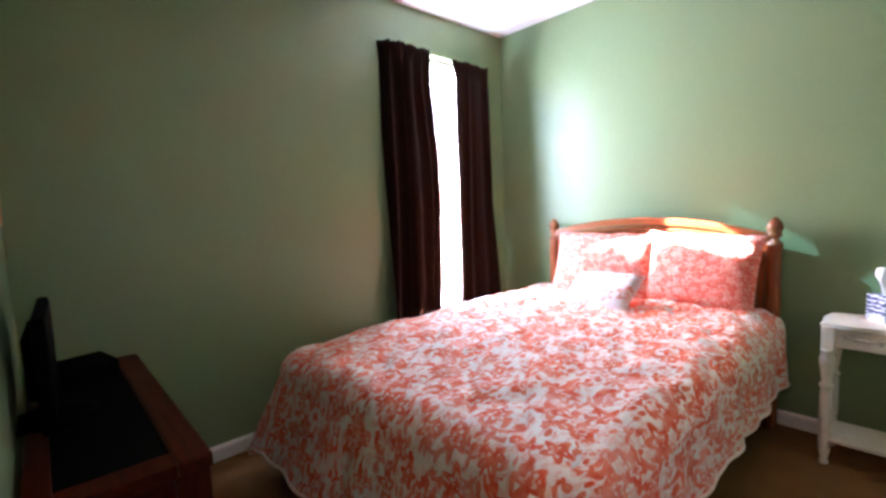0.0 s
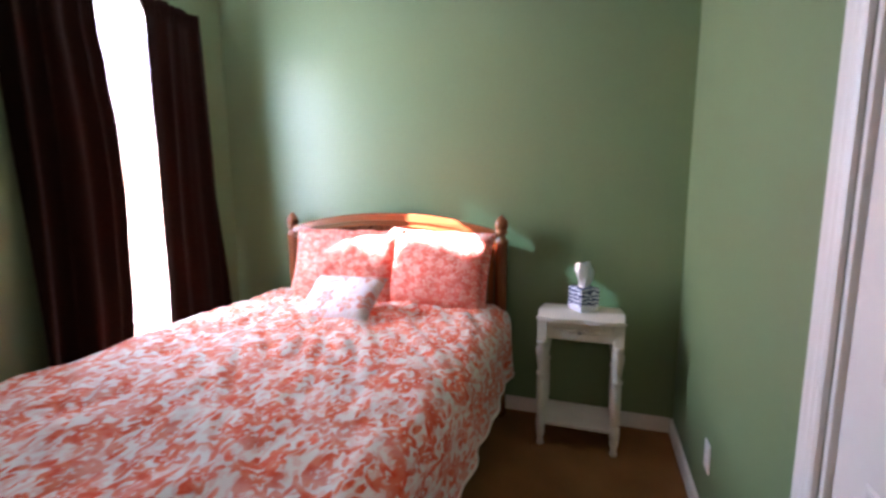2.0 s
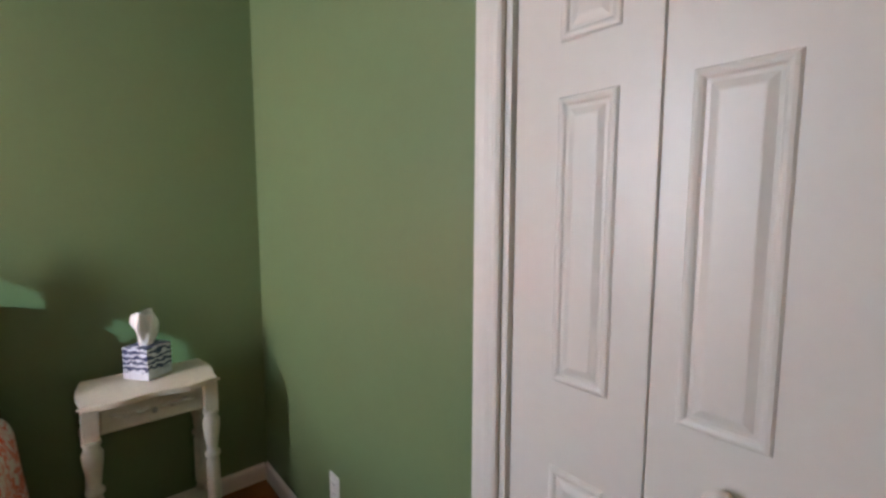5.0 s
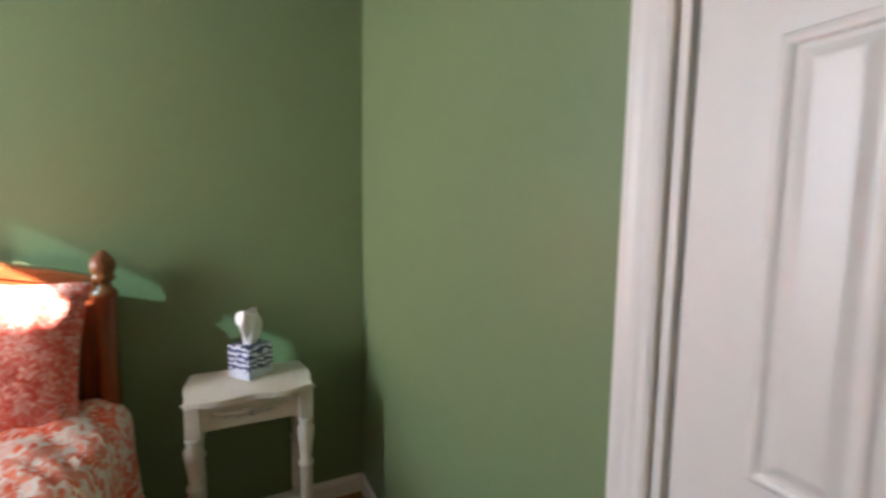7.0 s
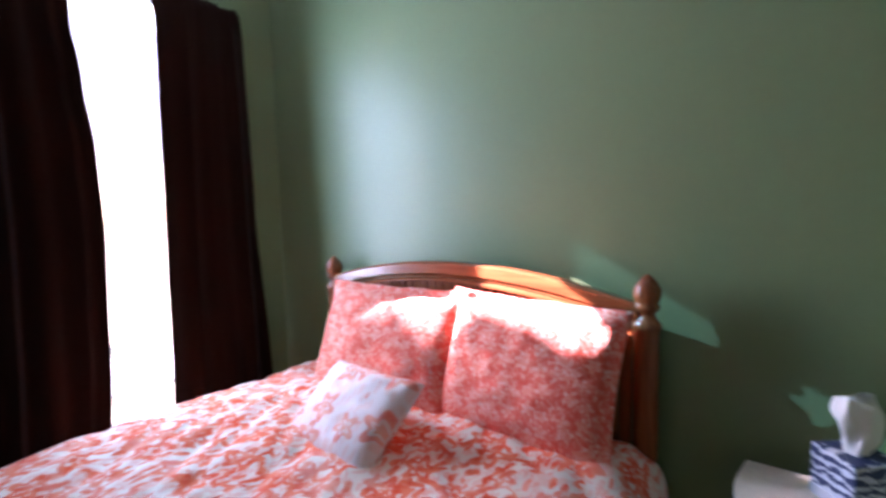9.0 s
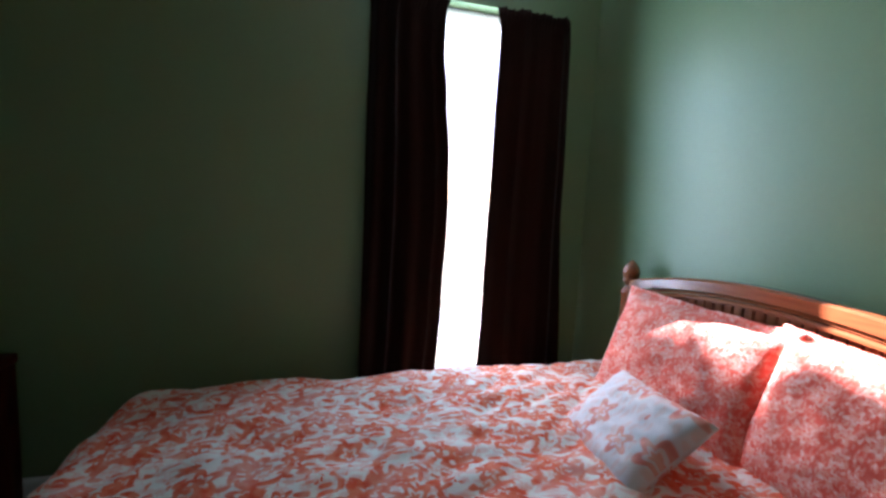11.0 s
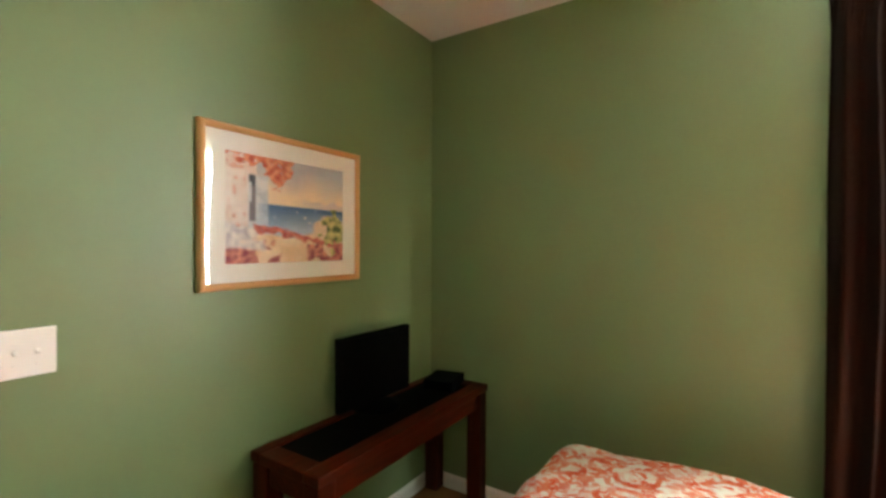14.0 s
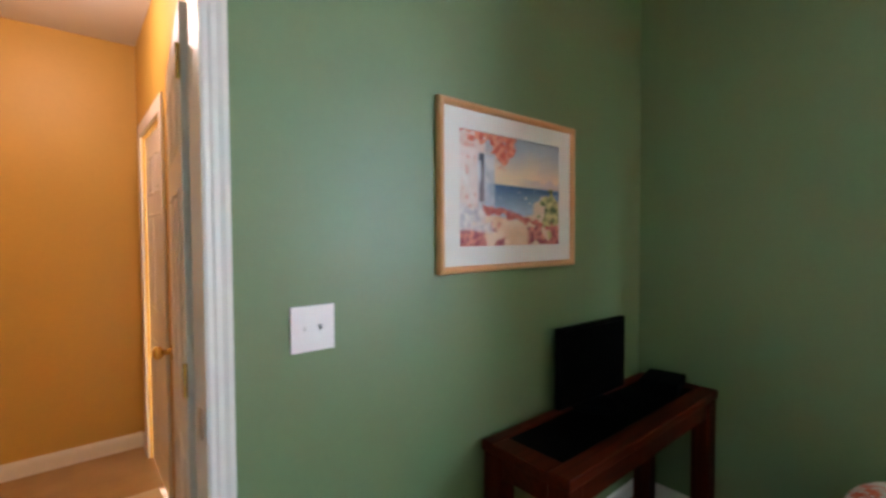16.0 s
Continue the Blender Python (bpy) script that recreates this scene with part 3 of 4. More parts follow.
# orange skin on the hall side of the bedroom wall
b = box(HALL_W, FY - 0.006, 0, DOOR[0] - 0.082, FY - 0.001, 2.7)
box(DOOR[1] + 0.082, FY - 0.006, 0, HALL_E, FY - 0.001, 2.7, bm=b)
box(DOOR[0] - 0.082, FY - 0.006, DOOR[2] + 0.09, DOOR[1] + 0.082, FY - 0.001, 2.7, bm=b)
structure("hall_wall_north", b, M_HALL, "orange painted hall side of the bedroom wall", "wall")
ob = structure("hall_baseboard_south", molding(HALL_E - HALL_W - 0.03, 0.10), M_TRIM, "white hall baseboard", "baseboard")
ob.matrix_world = pose(HALL_E - 0.015, HALL_S + 0.001, 0, 0, 0, 180)
ob = structure("hall_baseboard_west", molding(0.16, 0.10), M_TRIM, "white hall baseboard", "baseboard")
ob.matrix_world = pose(HALL_W + 0.001, HALL_S + 0.002, 0, 0, 0, 90)

linen_door = thing("hall_side_door", pose(HALL_W - 0.03, -5.34, 0.006, 0, 0, 90), "closed white moulded door in a white hall casing", "door")
panel_leaf(0.72, 2.03, 0.035, 2, ROWS, 0.10, linen_door, M_DOOR)
part("casing", box(-0.09, -0.046, -0.005, -0.022, -0.0305, 2.13, 0.004), M_TRIM, linen_door)
part("casing", box(0.742, -0.046, -0.005, 0.81, -0.0305, 2.13, 0.004), M_TRIM, linen_door)
part("casing_head", box(-0.022, -0.046, 2.05, 0.742, -0.0305, 2.13, 0.004), M_TRIM, linen_door)
for zz in (0.2, 1.62):
    part("hinge", box(0.728, -0.036, zz, 0.740, -0.019, zz + 0.09, 0.002), M_STEEL, linen_door)

lamp = thing("hall_ceiling_lamp", pose(2.5, -4.55, 2.70), "round flush ceiling lamp with a warm glowing glass", "ceiling lamp")
part("canopy", lathe([(0.10, -0.0005), (0.10, -0.018), (0.085, -0.022)], 28), M_BRASS, lamp)
part("shade", lathe([(0.135, -0.023), (0.14, -0.035), (0.12, -0.07), (0.07, -0.095), (0.01, -0.102)], 28), M_HALLGLOW, lamp, "warm glowing frosted glass", smooth=True).visible_shadow = False

# ---- closet: casing and two pairs of folding leaves ----
closet_trim = thing("closet_1", pose(0, 0, 0), "white moulded casing round the closet opening", "door frame", kind="structure")
o = part("casing", casing_leg(0.066, 0.018, CLOS[2] + 0.075), M_TRIM, closet_trim)
o.matrix_local = pose(W - 0.0005, CLOS[1], 0)
o.data.transform(Matrix(((0, 1, 0, 0), (1, 0, 0, 0), (0, 0, 1, 0), (0, 0, 0, 1))))
o = part("casing", casing_leg(0.066, 0.018, CLOS[2] + 0.075), M_TRIM, closet_trim)
o.matrix_local = pose(W - 0.0005, CLOS[0], 0)
o.data.transform(Matrix(((0, 1, 0, 0), (-1, 0, 0, 0), (0, 0, 1, 0), (0, 0, 0, 1))))
part("casing_head", box(W - 0.019, CLOS[0], CLOS[2], W - 0.0005, CLOS[1], CLOS[2] + 0.075, 0.004), M_TRIM, closet_trim)
part("jamb", box(W + 0.0005, CLOS[1] - 0.018, 0, W + T, CLOS[1] - 0.0005, CLOS[2], 0.002), M_TRIM, closet_trim)
part("jamb", box(W + 0.0005, CLOS[0] + 0.0005, 0, W + T, CLOS[0] + 0.018, CLOS[2], 0.002), M_TRIM, closet_trim)
part("track", box(W + 0.03, CLOS[0] + 0.02, CLOS[2] - 0.03, W + 0.06, CLOS[1] - 0.02, CLOS[2] - 0.001, 0.002), M_STEEL, closet_trim)
LEAF = 0.2915
leaf_y = CLOS[1] - 0.023


def folding_door(y_start, direction, knob_leaf):
    d = thing("folding_closet_door", pose(W + 0.028, y_start, 0.012), "white moulded two-leaf folding closet door, closed", "closet door", "closet doors")
    for i in range(2):
        leaf = new("leaf")
        leaf.parent = d
        leaf.matrix_local = pose(0, direction * i * (LEAF + 0.003), 0, 0, 0, -90 if direction < 0 else 90)
        if direction > 0:
            leaf.matrix_local = pose(0, i * (LEAF + 0.003) + LEAF, 0, 0, 0, -90)
        outer = (i == 0) == (direction < 0)
        panel_leaf(LEAF, 1.99, 0.032, 1, ((0.15, 0.828), (1.003, 1.548), (1.645, 1.89)), 0.086 if i == 0 else 0.081, leaf, M_DOOR, 0.017 if outer else -0.038)
    kn = part("knob", lathe([(0.011, 0), (0.010, 0.012), (0.020, 0.020), (0.023, 0.030), (0.018, 0.040), (0.004, 0.044)], 18), M_DOOR, d, "small round white knob", smooth=True)
    kn.matrix_local = pose(-0.016, direction * (LEAF + 0.003 + 0.12), 0.918, 0, -90, 0)
    return d


folding_door(leaf_y, -1, 1)
folding_door(leaf_y - 4 * LEAF - 0.009, 1, 1)

# ---- outdoors beyond the window ----
M_LAWN = mat("dry_lawn", (0.42, 0.38, 0.25), rough=1.0, vary=0.25, scale=2, fine=30)
M_HEDGE = mat("hedge_leaves", (0.26, 0.27, 0.08), rough=0.8, vary=0.4, scale=5)
M_WALK = mat("concrete", (0.60, 0.57, 0.53), rough=0.9, vary=0.1)
b = bmesh.new()
bmesh.ops.create_grid(b, x_segments=2, y_segments=2, size=400)
for v in b.verts:
    v.co.z = -0.35
structure("ground", b, M_LAWN, "pale dry sunlit lawn outside the window", "ground")
b = bmesh.new()
rnd = random.Random(4)
for i in range(1500):
    c = Vector((-5.5 + rnd.uniform(-0.5, 0.5), rnd.uniform(-3, 0.45), -0.35 + rnd.random() ** 0.8 * rnd.uniform(0.6, 1.1)))
    q = Euler((rnd.uniform(0, 6), rnd.uniform(0, 6), rnd.uniform(0, 6))).to_matrix()
    s = rnd.uniform(0.05, 0.11)
    vs = [b.verts.new(c + q @ Vector(p) * s) for p in ((-1, 0, 0), (0, -0.45, 0.1), (1, 0, 0), (0, 0.45, 0.1))]
    b.faces.new(vs)
tagged(link_mesh("hedge", b, M_HEDGE), "low leafy green hedge on the lawn outside", "hedge", kind="stuff")
structure("garden_path", box(-4.4, -8, -0.36, -2.9, 10, -0.33, 0.01), M_WALK, "pale concrete path outside", "path")

# unseen tree, added and shaped to shade the lower part of the window
M_BARK = mat("bark", (0.10, 0.07, 0.05), rough=0.95, vary=0.3, scale=8, bump=0.6, bump_scale=30)
M_LEAF = mat("tree_leaves", (0.06, 0.10, 0.03), rough=0.7, vary=0.4, scale=6)
TX, TY = -6.2, -4.780
tree = thing("tree", pose(TX, TY, -0.35), "leafy tree added out of view on the lawn to block sun", "tree")
tb = tube([(0, 0, 0), (0.03, 0.02, 1.0), (0.0, 0.05, 2.0), (-0.04, 0.0, 3.2), (0.0, 0.0, 4.6)], 0.12, 10)
for v in tb.verts:
    k = 1.25 - 0.22 * v.co.z
    v.co.x, v.co.y = v.co.x * k, v.co.y * k
part("trunk", tb, M_BARK, tree)
rnd = random.Random(11)
for i in range(7):
    a = i * 0.9
    part("limb", tube([(0, 0, 2.2 + 0.25 * i), (0.4 * math.cos(a), 0.4 * math.sin(a), 2.8 + 0.25 * i), (0.5 * math.cos(a), 1.2 * math.sin(a), 3.7 + 0.35 * i)], 0.035, 6), M_BARK, tree)
# crown's outline sets the lower edge of the sun on the pillows
cb = bmesh.new()
for i in range(14000):
    a, rr = rnd.uniform(0, 6.283), math.sqrt(rnd.random())
    hz = rnd.uniform(-1, 1)
    rad = 1.97 * (1 + 0.012 * math.sin(5 * a + 3 * hz) + 0.01 * math.sin(11 * a)) * (1 - 0.04 * hz * hz)
    c = Vector((0.42 * hz, rad * rr * math.cos(a), 4.915 + rad * rr * math.sin(a)))
    q = Euler((rnd.uniform(0, 6), rnd.uniform(0, 6), rnd.uniform(0, 6))).to_matrix()
    s = rnd.uniform(0.06, 0.12)
    cb.faces.new([cb.verts.new(c + q @ Vector(p) * s) for p in ((-1, 0, 0), (0, -0.5, 0.1), (1, 0, 0), (0, 0.5, 0.1))])
part("crown", cb, M_LEAF, tree)

# ---- curtains ----
def curtain(name, z_top, z_bot, edges, folds, seed, outer, label):
    """A gathered panel; edges(f) gives its two y edges at height fraction f from the top."""
    rnd = random.Random(seed)
    ph = [rnd.uniform(0, 6.28) for _ in range(8)]
    nu, nv = 110, 60
    b = bmesh.new()
    grid = []
    for j in range(nv + 1):
        f = j / nv
        z = z_top + (z_bot - z_top) * f
        ya, yb = edges(f)
        row = []
        for i in range(nu + 1):
            u = i / nu
            g = min(1.0, f / 0.05)
            spread = 0.55 + 0.45 * min(1.0, f / 0.5)
            a = u * folds * 2 * math.pi + 0.7 * math.sin(2.1 * u * 6.28 + ph[0]) + 0.35 * math.sin(3 * f + ph[1])
            wave = math.sin(a) * (0.75 + 0.35 * math.sin(u * 7 + ph[7])) + 0.12 * math.sin(2 * a + ph[2])
            bulge = (u if outer == 0 else 1 - u) ** 4 * (0.035 if outer == 0 else 0.006) * g
            x = (0.092 if outer == 0 else 0.062) + bulge + (0.030 if outer == 0 else 0.022) * wave * spread * g + 0.008 * math.sin(u * 9 + f * 5 + ph[3])
            side = max(0.0, 1 - (u if outer == 0 else 1 - u) / 0.14)
            x += (0.014 - x) * side * side * (3 - 2 * side) * max(0.0, 1 - 2.0 * max(0.0, f - (0.25 if outer == 0 else 0.45)))
            tight = (1 - g) + 0.25 * math.exp(-((f - 0.035) / 0.012) ** 2)
            x += 0.008 * tight * math.sin(u * folds * 5.2 * 6.28 + ph[4])
            y = ya + (yb - ya) * u + 0.006 * math.cos(a) * g
            zz = z + (1 - g) * (0.0035 * math.sin(u * folds * 5.2 * 3.1 + ph[5]) + 0.005 * math.sin(u * 23 + ph[6]))
            row.append(b.verts.new((x, y, zz)))
        grid.append(row)
    for j in range(nv):
        for i in range(nu):
            b.faces.new((grid[j][i], grid[j][i + 1], grid[j + 1][i + 1], grid[j + 1][i]))
    t = thing(name, pose(0, 0, 0), label, "curtain", "curtain panels")
    c = part("cloth", b, M_CURTAIN, t, smooth=True)
    s = c.modifiers.new("solid", 'SOLIDIFY')
    s.thickness = 0.003
    return t


def lerp(f, pts):
    for (a, va), (c, vc) in zip(pts, pts[1:]):
        if f <= c:
            k = (f - a) / (c - a)
            k = k * k * (3 - 2 * k)
            return va + (vc - va) * k
    return pts[-1][1]


curtain("curtain", 2.420, 0.05, lambda f: (lerp(f, ((0, -1.275), (0.4, -1.285), (1, -1.30))), lerp(f, ((0, -0.890), (0.05, -0.928), (0.12, -0.930), (0.21, -0.908), (0.33, -0.882), (0.45, -0.874), (0.65, -0.886), (1, -0.93)))), 4.0, 3, 0,
        "dark brown gathered curtain hanging beside the window gap")
curtain("curtain", 2.412, 0.05, lambda f: (lerp(f, ((0, -0.635), (0.06, -0.622), (0.3, -0.634), (0.6, -0.648), (1, -0.668))), lerp(f, ((0, -0.185), (0.4, -0.165), (0.8, -0.135), (1, -0.12)))), 4.0, 8, 1,
        "dark brown gathered curtain hanging beside the room corner")
rod = thing("curtain_rod", pose(0, 0, 0), "thin white curtain rod carrying two dark panels", "curtain rod")
part("rod", tube([(0.020, -1.180, 2.32), (0.020, -0.290, 2.31)], 0.005), M_TRIM, rod)
for yy, zz in ((-1.17, 2.32), (-0.30, 2.31)):
    part("bracket", box(0.0006, yy - 0.008, zz - 0.02, 0.022, yy + 0.008, zz - 0.0055, 0.002), M_TRIM, rod)

# ---- bed ----
BX0, BX1 = 0.585, 1.955               # mattress sides
BY0, BY1 = -2.12, -0.16               # foot and head
BZ = 0.63
bed = thing("bed", pose(0, 0, 0), "honey-coloured wooden bed with an arched slatted headboard", "bed")
PX0, PX1, PY = 0.576, 1.969, -0.100
post_profile = [(0.030, 0.0), (0.036, 0.02), (0.036, 1.02), (0.040, 1.03), (0.040, 1.045), (0.030, 1.055), (0.022, 1.068), (0.022, 1.076), (0.033, 1.086), (0.036, 1.096),
                (0.030, 1.104), (0.034, 1.112), (0.039, 1.128), (0.037, 1.146), (0.028, 1.164), (0.016, 1.178), (0.007, 1.186), (0.001, 1.189)]
for px in (PX0, PX1):
    part("post", lathe(post_profile, 24, px, PY), M_HONEY_V, bed, "turned post with an acorn finial", smooth=True)


def arch(x, z_side, z_mid):
    k = (x - PX0) / (PX1 - PX0) * 2 - 1
    return z_mid - (z_mid - z_side) * abs(k) ** 2.0


def arched_board(z_side, z_mid, depth, ya, yb, xa=PX0 + 0.02, xb=PX1 - 0.02, n=40):
    pts = [(xa + (xb - xa) * i / n, arch(xa + (xb - xa) * i / n, z_side, z_mid)) for i in range(n + 1)]
    low = [(x, z - depth) for x, z in pts[::-1]]
    bm = bmesh.new()
    rows = []
    for (x, z), (_, zl) in zip(pts, low[::-1]):
        rows.append([bm.verts.new(p) for p in ((x, ya, zl), (x, ya, z - 0.008), (x, ya + 0.008, z), (x, yb - 0.008, z), (x, yb, z - 0.008), (x, yb, zl))])
    for r0, r1 in zip(rows, rows[1:]):
        for i in range(6):
            bm.faces.new((r0[i], r0[(i + 1) % 6], r1[(i + 1) % 6], r1[i]))
    bm.faces.new(rows[0])
    bm.faces.new(rows[-1])
    return bm


part("top_rail", arched_board(1.095, 1.193, 0.045, PY - 0.024, PY + 0.024), M_HONEY, bed)
part("bead", arched_board(1.046, 1.144, 0.010, PY - 0.017, PY + 0.017), M_HONEY, bed)
part("lower_rail", arched_board(1.032, 1.130, 0.016, PY - 0.021, PY + 0.021), M_HONEY, bed)
ns = 34
for i in range(ns):
    xa = PX0 + 0.036 + (PX1 - PX0 - 0.072) * i / ns
    xb = PX0 + 0.036 + (PX1 - PX0 - 0.072) * (i + 1) / ns - 0.004
    zt = arch((xa + xb) / 2, 1.018, 1.116)
    part("slat", box(xa, PY - 0.008, 0.52, xb, PY + 0.008, zt, 0.003, 1), M_HONEY_V, bed)
part("bottom_rail", box(PX0 + 0.03, PY - 0.02, 0.42, PX1 - 0.03, PY + 0.02, 0.52, 0.004), M_HONEY, bed)
for px in (BX0 + 0.02, BX1 - 0.05):
    part("side_rail", box(px, BY0 + 0.05, 0.15, px + 0.03, PY - 0.03, 0.21, 0.003), M_BOXSPRING, bed)
for px, py in ((BX0 + 0.04, BY0 + 0.10), (BX1 - 0.09, BY0 + 0.10)):
    part("leg", box(px, py, 0.0, px + 0.05, py + 0.05, 0.15, 0.004), M_BLACK, bed)
spring = thing("box_spring", pose(0, 0, 0), "dark cloth box spring under the mattress", "box spring")
part("body", box(BX0 + 0.01, BY0 + 0.02, 0.212, BX1 - 0.01, BY1, 0.36, 0.02), M_BOXSPRING, spring)
mattress = thing("mattress", pose(0, 0, 0), "thick mattress mostly hidden under the comforter", "mattress")
part("body", box(BX0, BY0, 0.361, BX1, BY1, BZ, 0.04, 3), M_MATTRESS, mattress)


def comforter():
    """One quilted sheet: flat on top, rounded over the edges, hanging on three sides."""
    nx, ny = 150, 170
    over, foot = 0.46, 0.57
    w0, w1 = BX0 - 0.062, BX1 - 0.045
    f0 = BY0 + 0.015
    r = 0.13
    b = bmesh.new()
    uvl = b.loops.layers.uv.new("UVMap")
    grid, coord = [], {}

    def fall(d, stretch):
        """sideways run and drop after d metres past the edge"""
        q = r * math.pi / 2
        slope = 0.05 + 0.26 * stretch
        if d < q:
            a = d / r
            return r * math.sin(a), r * (1 - math.cos(a))
        return r + (d - q) * slope, r + (d - q) * math.sqrt(1 - slope * slope)

    for j in range(ny + 1):
        v = -foot + (f0 * -1 + foot - 0.13) * j / ny          # distance from the foot edge
        row = []
        for i in range(nx + 1):
            u = w0 - over + (w1 - w0 + 2 * over) * i / nx
            du = max(w0 - u, u - w1, 0.0)
            dv = max(-v, 0.0)
            sx = -1 if u < w0 else 1
            d = (du ** 3 + dv ** 3) ** (1 / 3) if du and dv else max(du, dv)
            nrm = math.hypot(du, dv) or 1.0
            corner = 1.1 * du * dv / nrm ** 2 if sx < 0 else 0.0
            run, drop = fall(d, max(dv / nrm, 0.0) + corner)
            x = min(max(u, w0), w1) + sx * run * du / nrm
            y = f0 + max(v, 0.0) - run * dv / nrm
            hang = min(1.0, max(0.0, (d - 0.10) / 0.3))
            # folds of the hanging part
            s = (y if du > dv else x) * 1.0
            rip = 0.009 * math.sin(s * 17 + 1.3 * math.sin(s * 5)) + 0.006 * math.sin(s * 31 + 2)
            x += sx * rip * hang * (du / nrm)
            y -= rip * hang * (dv / nrm)
            # the cover lies wider towards the foot on the window side
            k = max(0.0, 1 - max(v, 0.0) / 1.0) * min(1.0, max(0.0, (w0 + 0.45 - u) / 0.45))
            x -= 0.080 * k * k * (3 - 2 * k)
            # puffs and creases
            n1 = noise.noise(Vector((u * 2.1, v * 2.1, 3)))
            n2 = noise.noise(Vector((u * 6.5 + 2 * n1, v * 5.0, 7)))
            n3 = noise.noise(Vector((u * 13, v * 5 + u * 4, 1)))
            crown = 0.035 * (1 - (2 * (u - w0) / (w1 - w0) - 1) ** 2) if not du else 0.0
            head = 0.02 * min(1.0, max(v, 0) / 1.8)
            z = BZ + 0.042 + crown * 0.6 + head - drop + 0.016 * n1 + 0.012 * n2 + 0.009 * n3
            # the filling thins towards the foot
            thin = min(1.0, max(0.0, 1 - max(v, 0.0) / 0.7))
            z -= 0.036 * thin * thin * (3 - 2 * thin)
            # long slanting creases across the top
            fold = noise.noise(Vector(((u * 0.8 + v * 0.6) * 9.0, (u * 0.6 - v * 0.8) * 1.6, 11.0)))
            z -= 0.013 * max(0.0, 1 - 5.0 * abs(fold)) * (1 - hang)
            z = max(z, 0.05)
            vert = b.verts.new((x, y, z))
            coord[vert] = (u, v)
            row.append(vert)
        grid.append(row)
    for j in range(ny):
        for i in range(nx):
            f = b.faces.new((grid[j][i], grid[j][i + 1], grid[j + 1][i + 1], grid[j + 1][i]))
            for lp in f.loops:
                lp[uvl].uv = coord[lp.vert]
    edge = [v.co.copy() for v in [grid[j][0] for j in range(ny, 0, -1)] + grid[0][:] + [grid[j][nx] for j in range(1, ny + 1)]]
    t = thing("comforter", pose(0, 0, 0), "white comforter with a coral floral print spread over the bed", "comforter")
    c = part("cover", b, M_BEDDING, t, smooth=True)
    m = c.modifiers.new("solid", 'SOLIDIFY')
    m.thickness = 0.022
    m.offset = -1
    # stitched hem along the hanging edge
    rim = [grid_co for grid_co in edge]
    part("hem", tube(rim, 0.008, 6), M_BEDDING, t, "stitched coral-print hem", smooth=True)
    return t


comforter()


def pillow(w, h, thick, flange, material, m, name, label, seed, sag=0.0):
    """Stuffed cushion in its own x, z plane; soft corners and a flat border."""
    n, k = 44, 34
    b = bmesh.new()
    uvl = b.loops.layers.uv.new("UVMap")
    coord = {}
    sides = []
    for side in (-1, 1):
        grid = []
        for j in range(k + 1):
            row = []
            for i in range(n + 1):
                u, v = i / n * 2 - 1, j / k * 2 - 1
                wi, hi = 1 - 2 * flange / w, 1 - 2 * flange / h
                p = max(0.0, 1 - abs(u / wi) ** 2.6) * max(0.0, 1 - abs(v / hi) ** 2.6)
                puff = p ** 0.42
                pull = 1 - 0.055 * (1 - abs(v) ** 2) * abs(u) ** 6
                pullz = 1 - (0.03 if flange else 0.075) * (1 - abs(u) ** 2) * abs(v) ** 6
                nz = noise.noise(Vector((u * 2 + seed, v * 2, side * 3.0)))
                n2 = noise.noise(Vector((u * 6 + seed, v * 5, side * 3.0)))
                y = side * (thick * 0.5 * puff * (1 + 0.16 * nz + 0.10 * n2) + 0.0025) + 0.010 * math.sin(u * 11 + seed) * (1 - min(1, puff * 2))
                x = u * w * 0.5 * pull
                z = v * h * 0.5 * pullz - sag * p * (1 - abs(v)) + 0.006 * n2
                vert = b.verts.new((x, y, z))
                coord[vert] = (x + seed * 0.37, z + side * 0.9)
                row.append(vert)
            grid.append(row)
        for j in range(k):
            for i in range(n):
                f = b.faces.new((grid[j][i], grid[j][i + 1], grid[j + 1][i + 1], grid[j + 1][i]))
                for lp in f.loops:
                    lp[uvl].uv = coord[lp.vert]
        sides.append(grid)
    a, c = sides
    ring = [(0, i) for i in range(n)] + [(j, n) for j in range(k)] + [(k, i) for i in range(n, 0, -1)] + [(j, 0) for j in range(k, 0, -1)]
    for (j0, i0), (j1, i1) in zip(ring, ring[1:] + ring[:1]):
        b.faces.new((a[j0][i0], a[j1][i1], c[j1][i1], c[j0][i0]))
    b.faces.index_update()
    t = thing(name, m, label, "pillow", "pillows on the bed")
    if flange:
        rim = b.copy()
        keep = {f.index for f in b.faces if all(abs(v.co.y) > 0.014 for v in f.verts)}
        b.faces.ensure_lookup_table()
        rim.faces.ensure_lookup_table()
        bmesh.ops.delete(rim, geom=[rim.faces[i] for i in keep], context='FACES')
        bmesh.ops.delete(b, geom=[f for f in b.faces if f.index not in keep], context='FACES')
        part("flange", rim, material, t, "flat stitched border", smooth=True)
    part("cover", b, material, t, smooth=True)
    return t


pillow(0.72, 0.47, 0.17, 0.03, M_SHAM, pose(1.045, -0.250, 0.874, -20, 0, 2), "pillow_sham", "coral pillow sham with pale leaf print leaning on the headboard", 1.0)
pillow(0.62, 0.47, 0.15, 0.03, M_SHAM, pose(1.632, -0.238, 0.876, -19, 1.5, -2), "pillow_sham", "sunlit coral pillow sham leaning on the headboard", 2.0)
pillow(0.45, 0.31, 0.12, 0.0, M_CUSHION, pose(1.205, -0.572, 0.760, -50, -4, -9), "throw_pillow", "small white throw pillow with coral sprigs", 3.0)


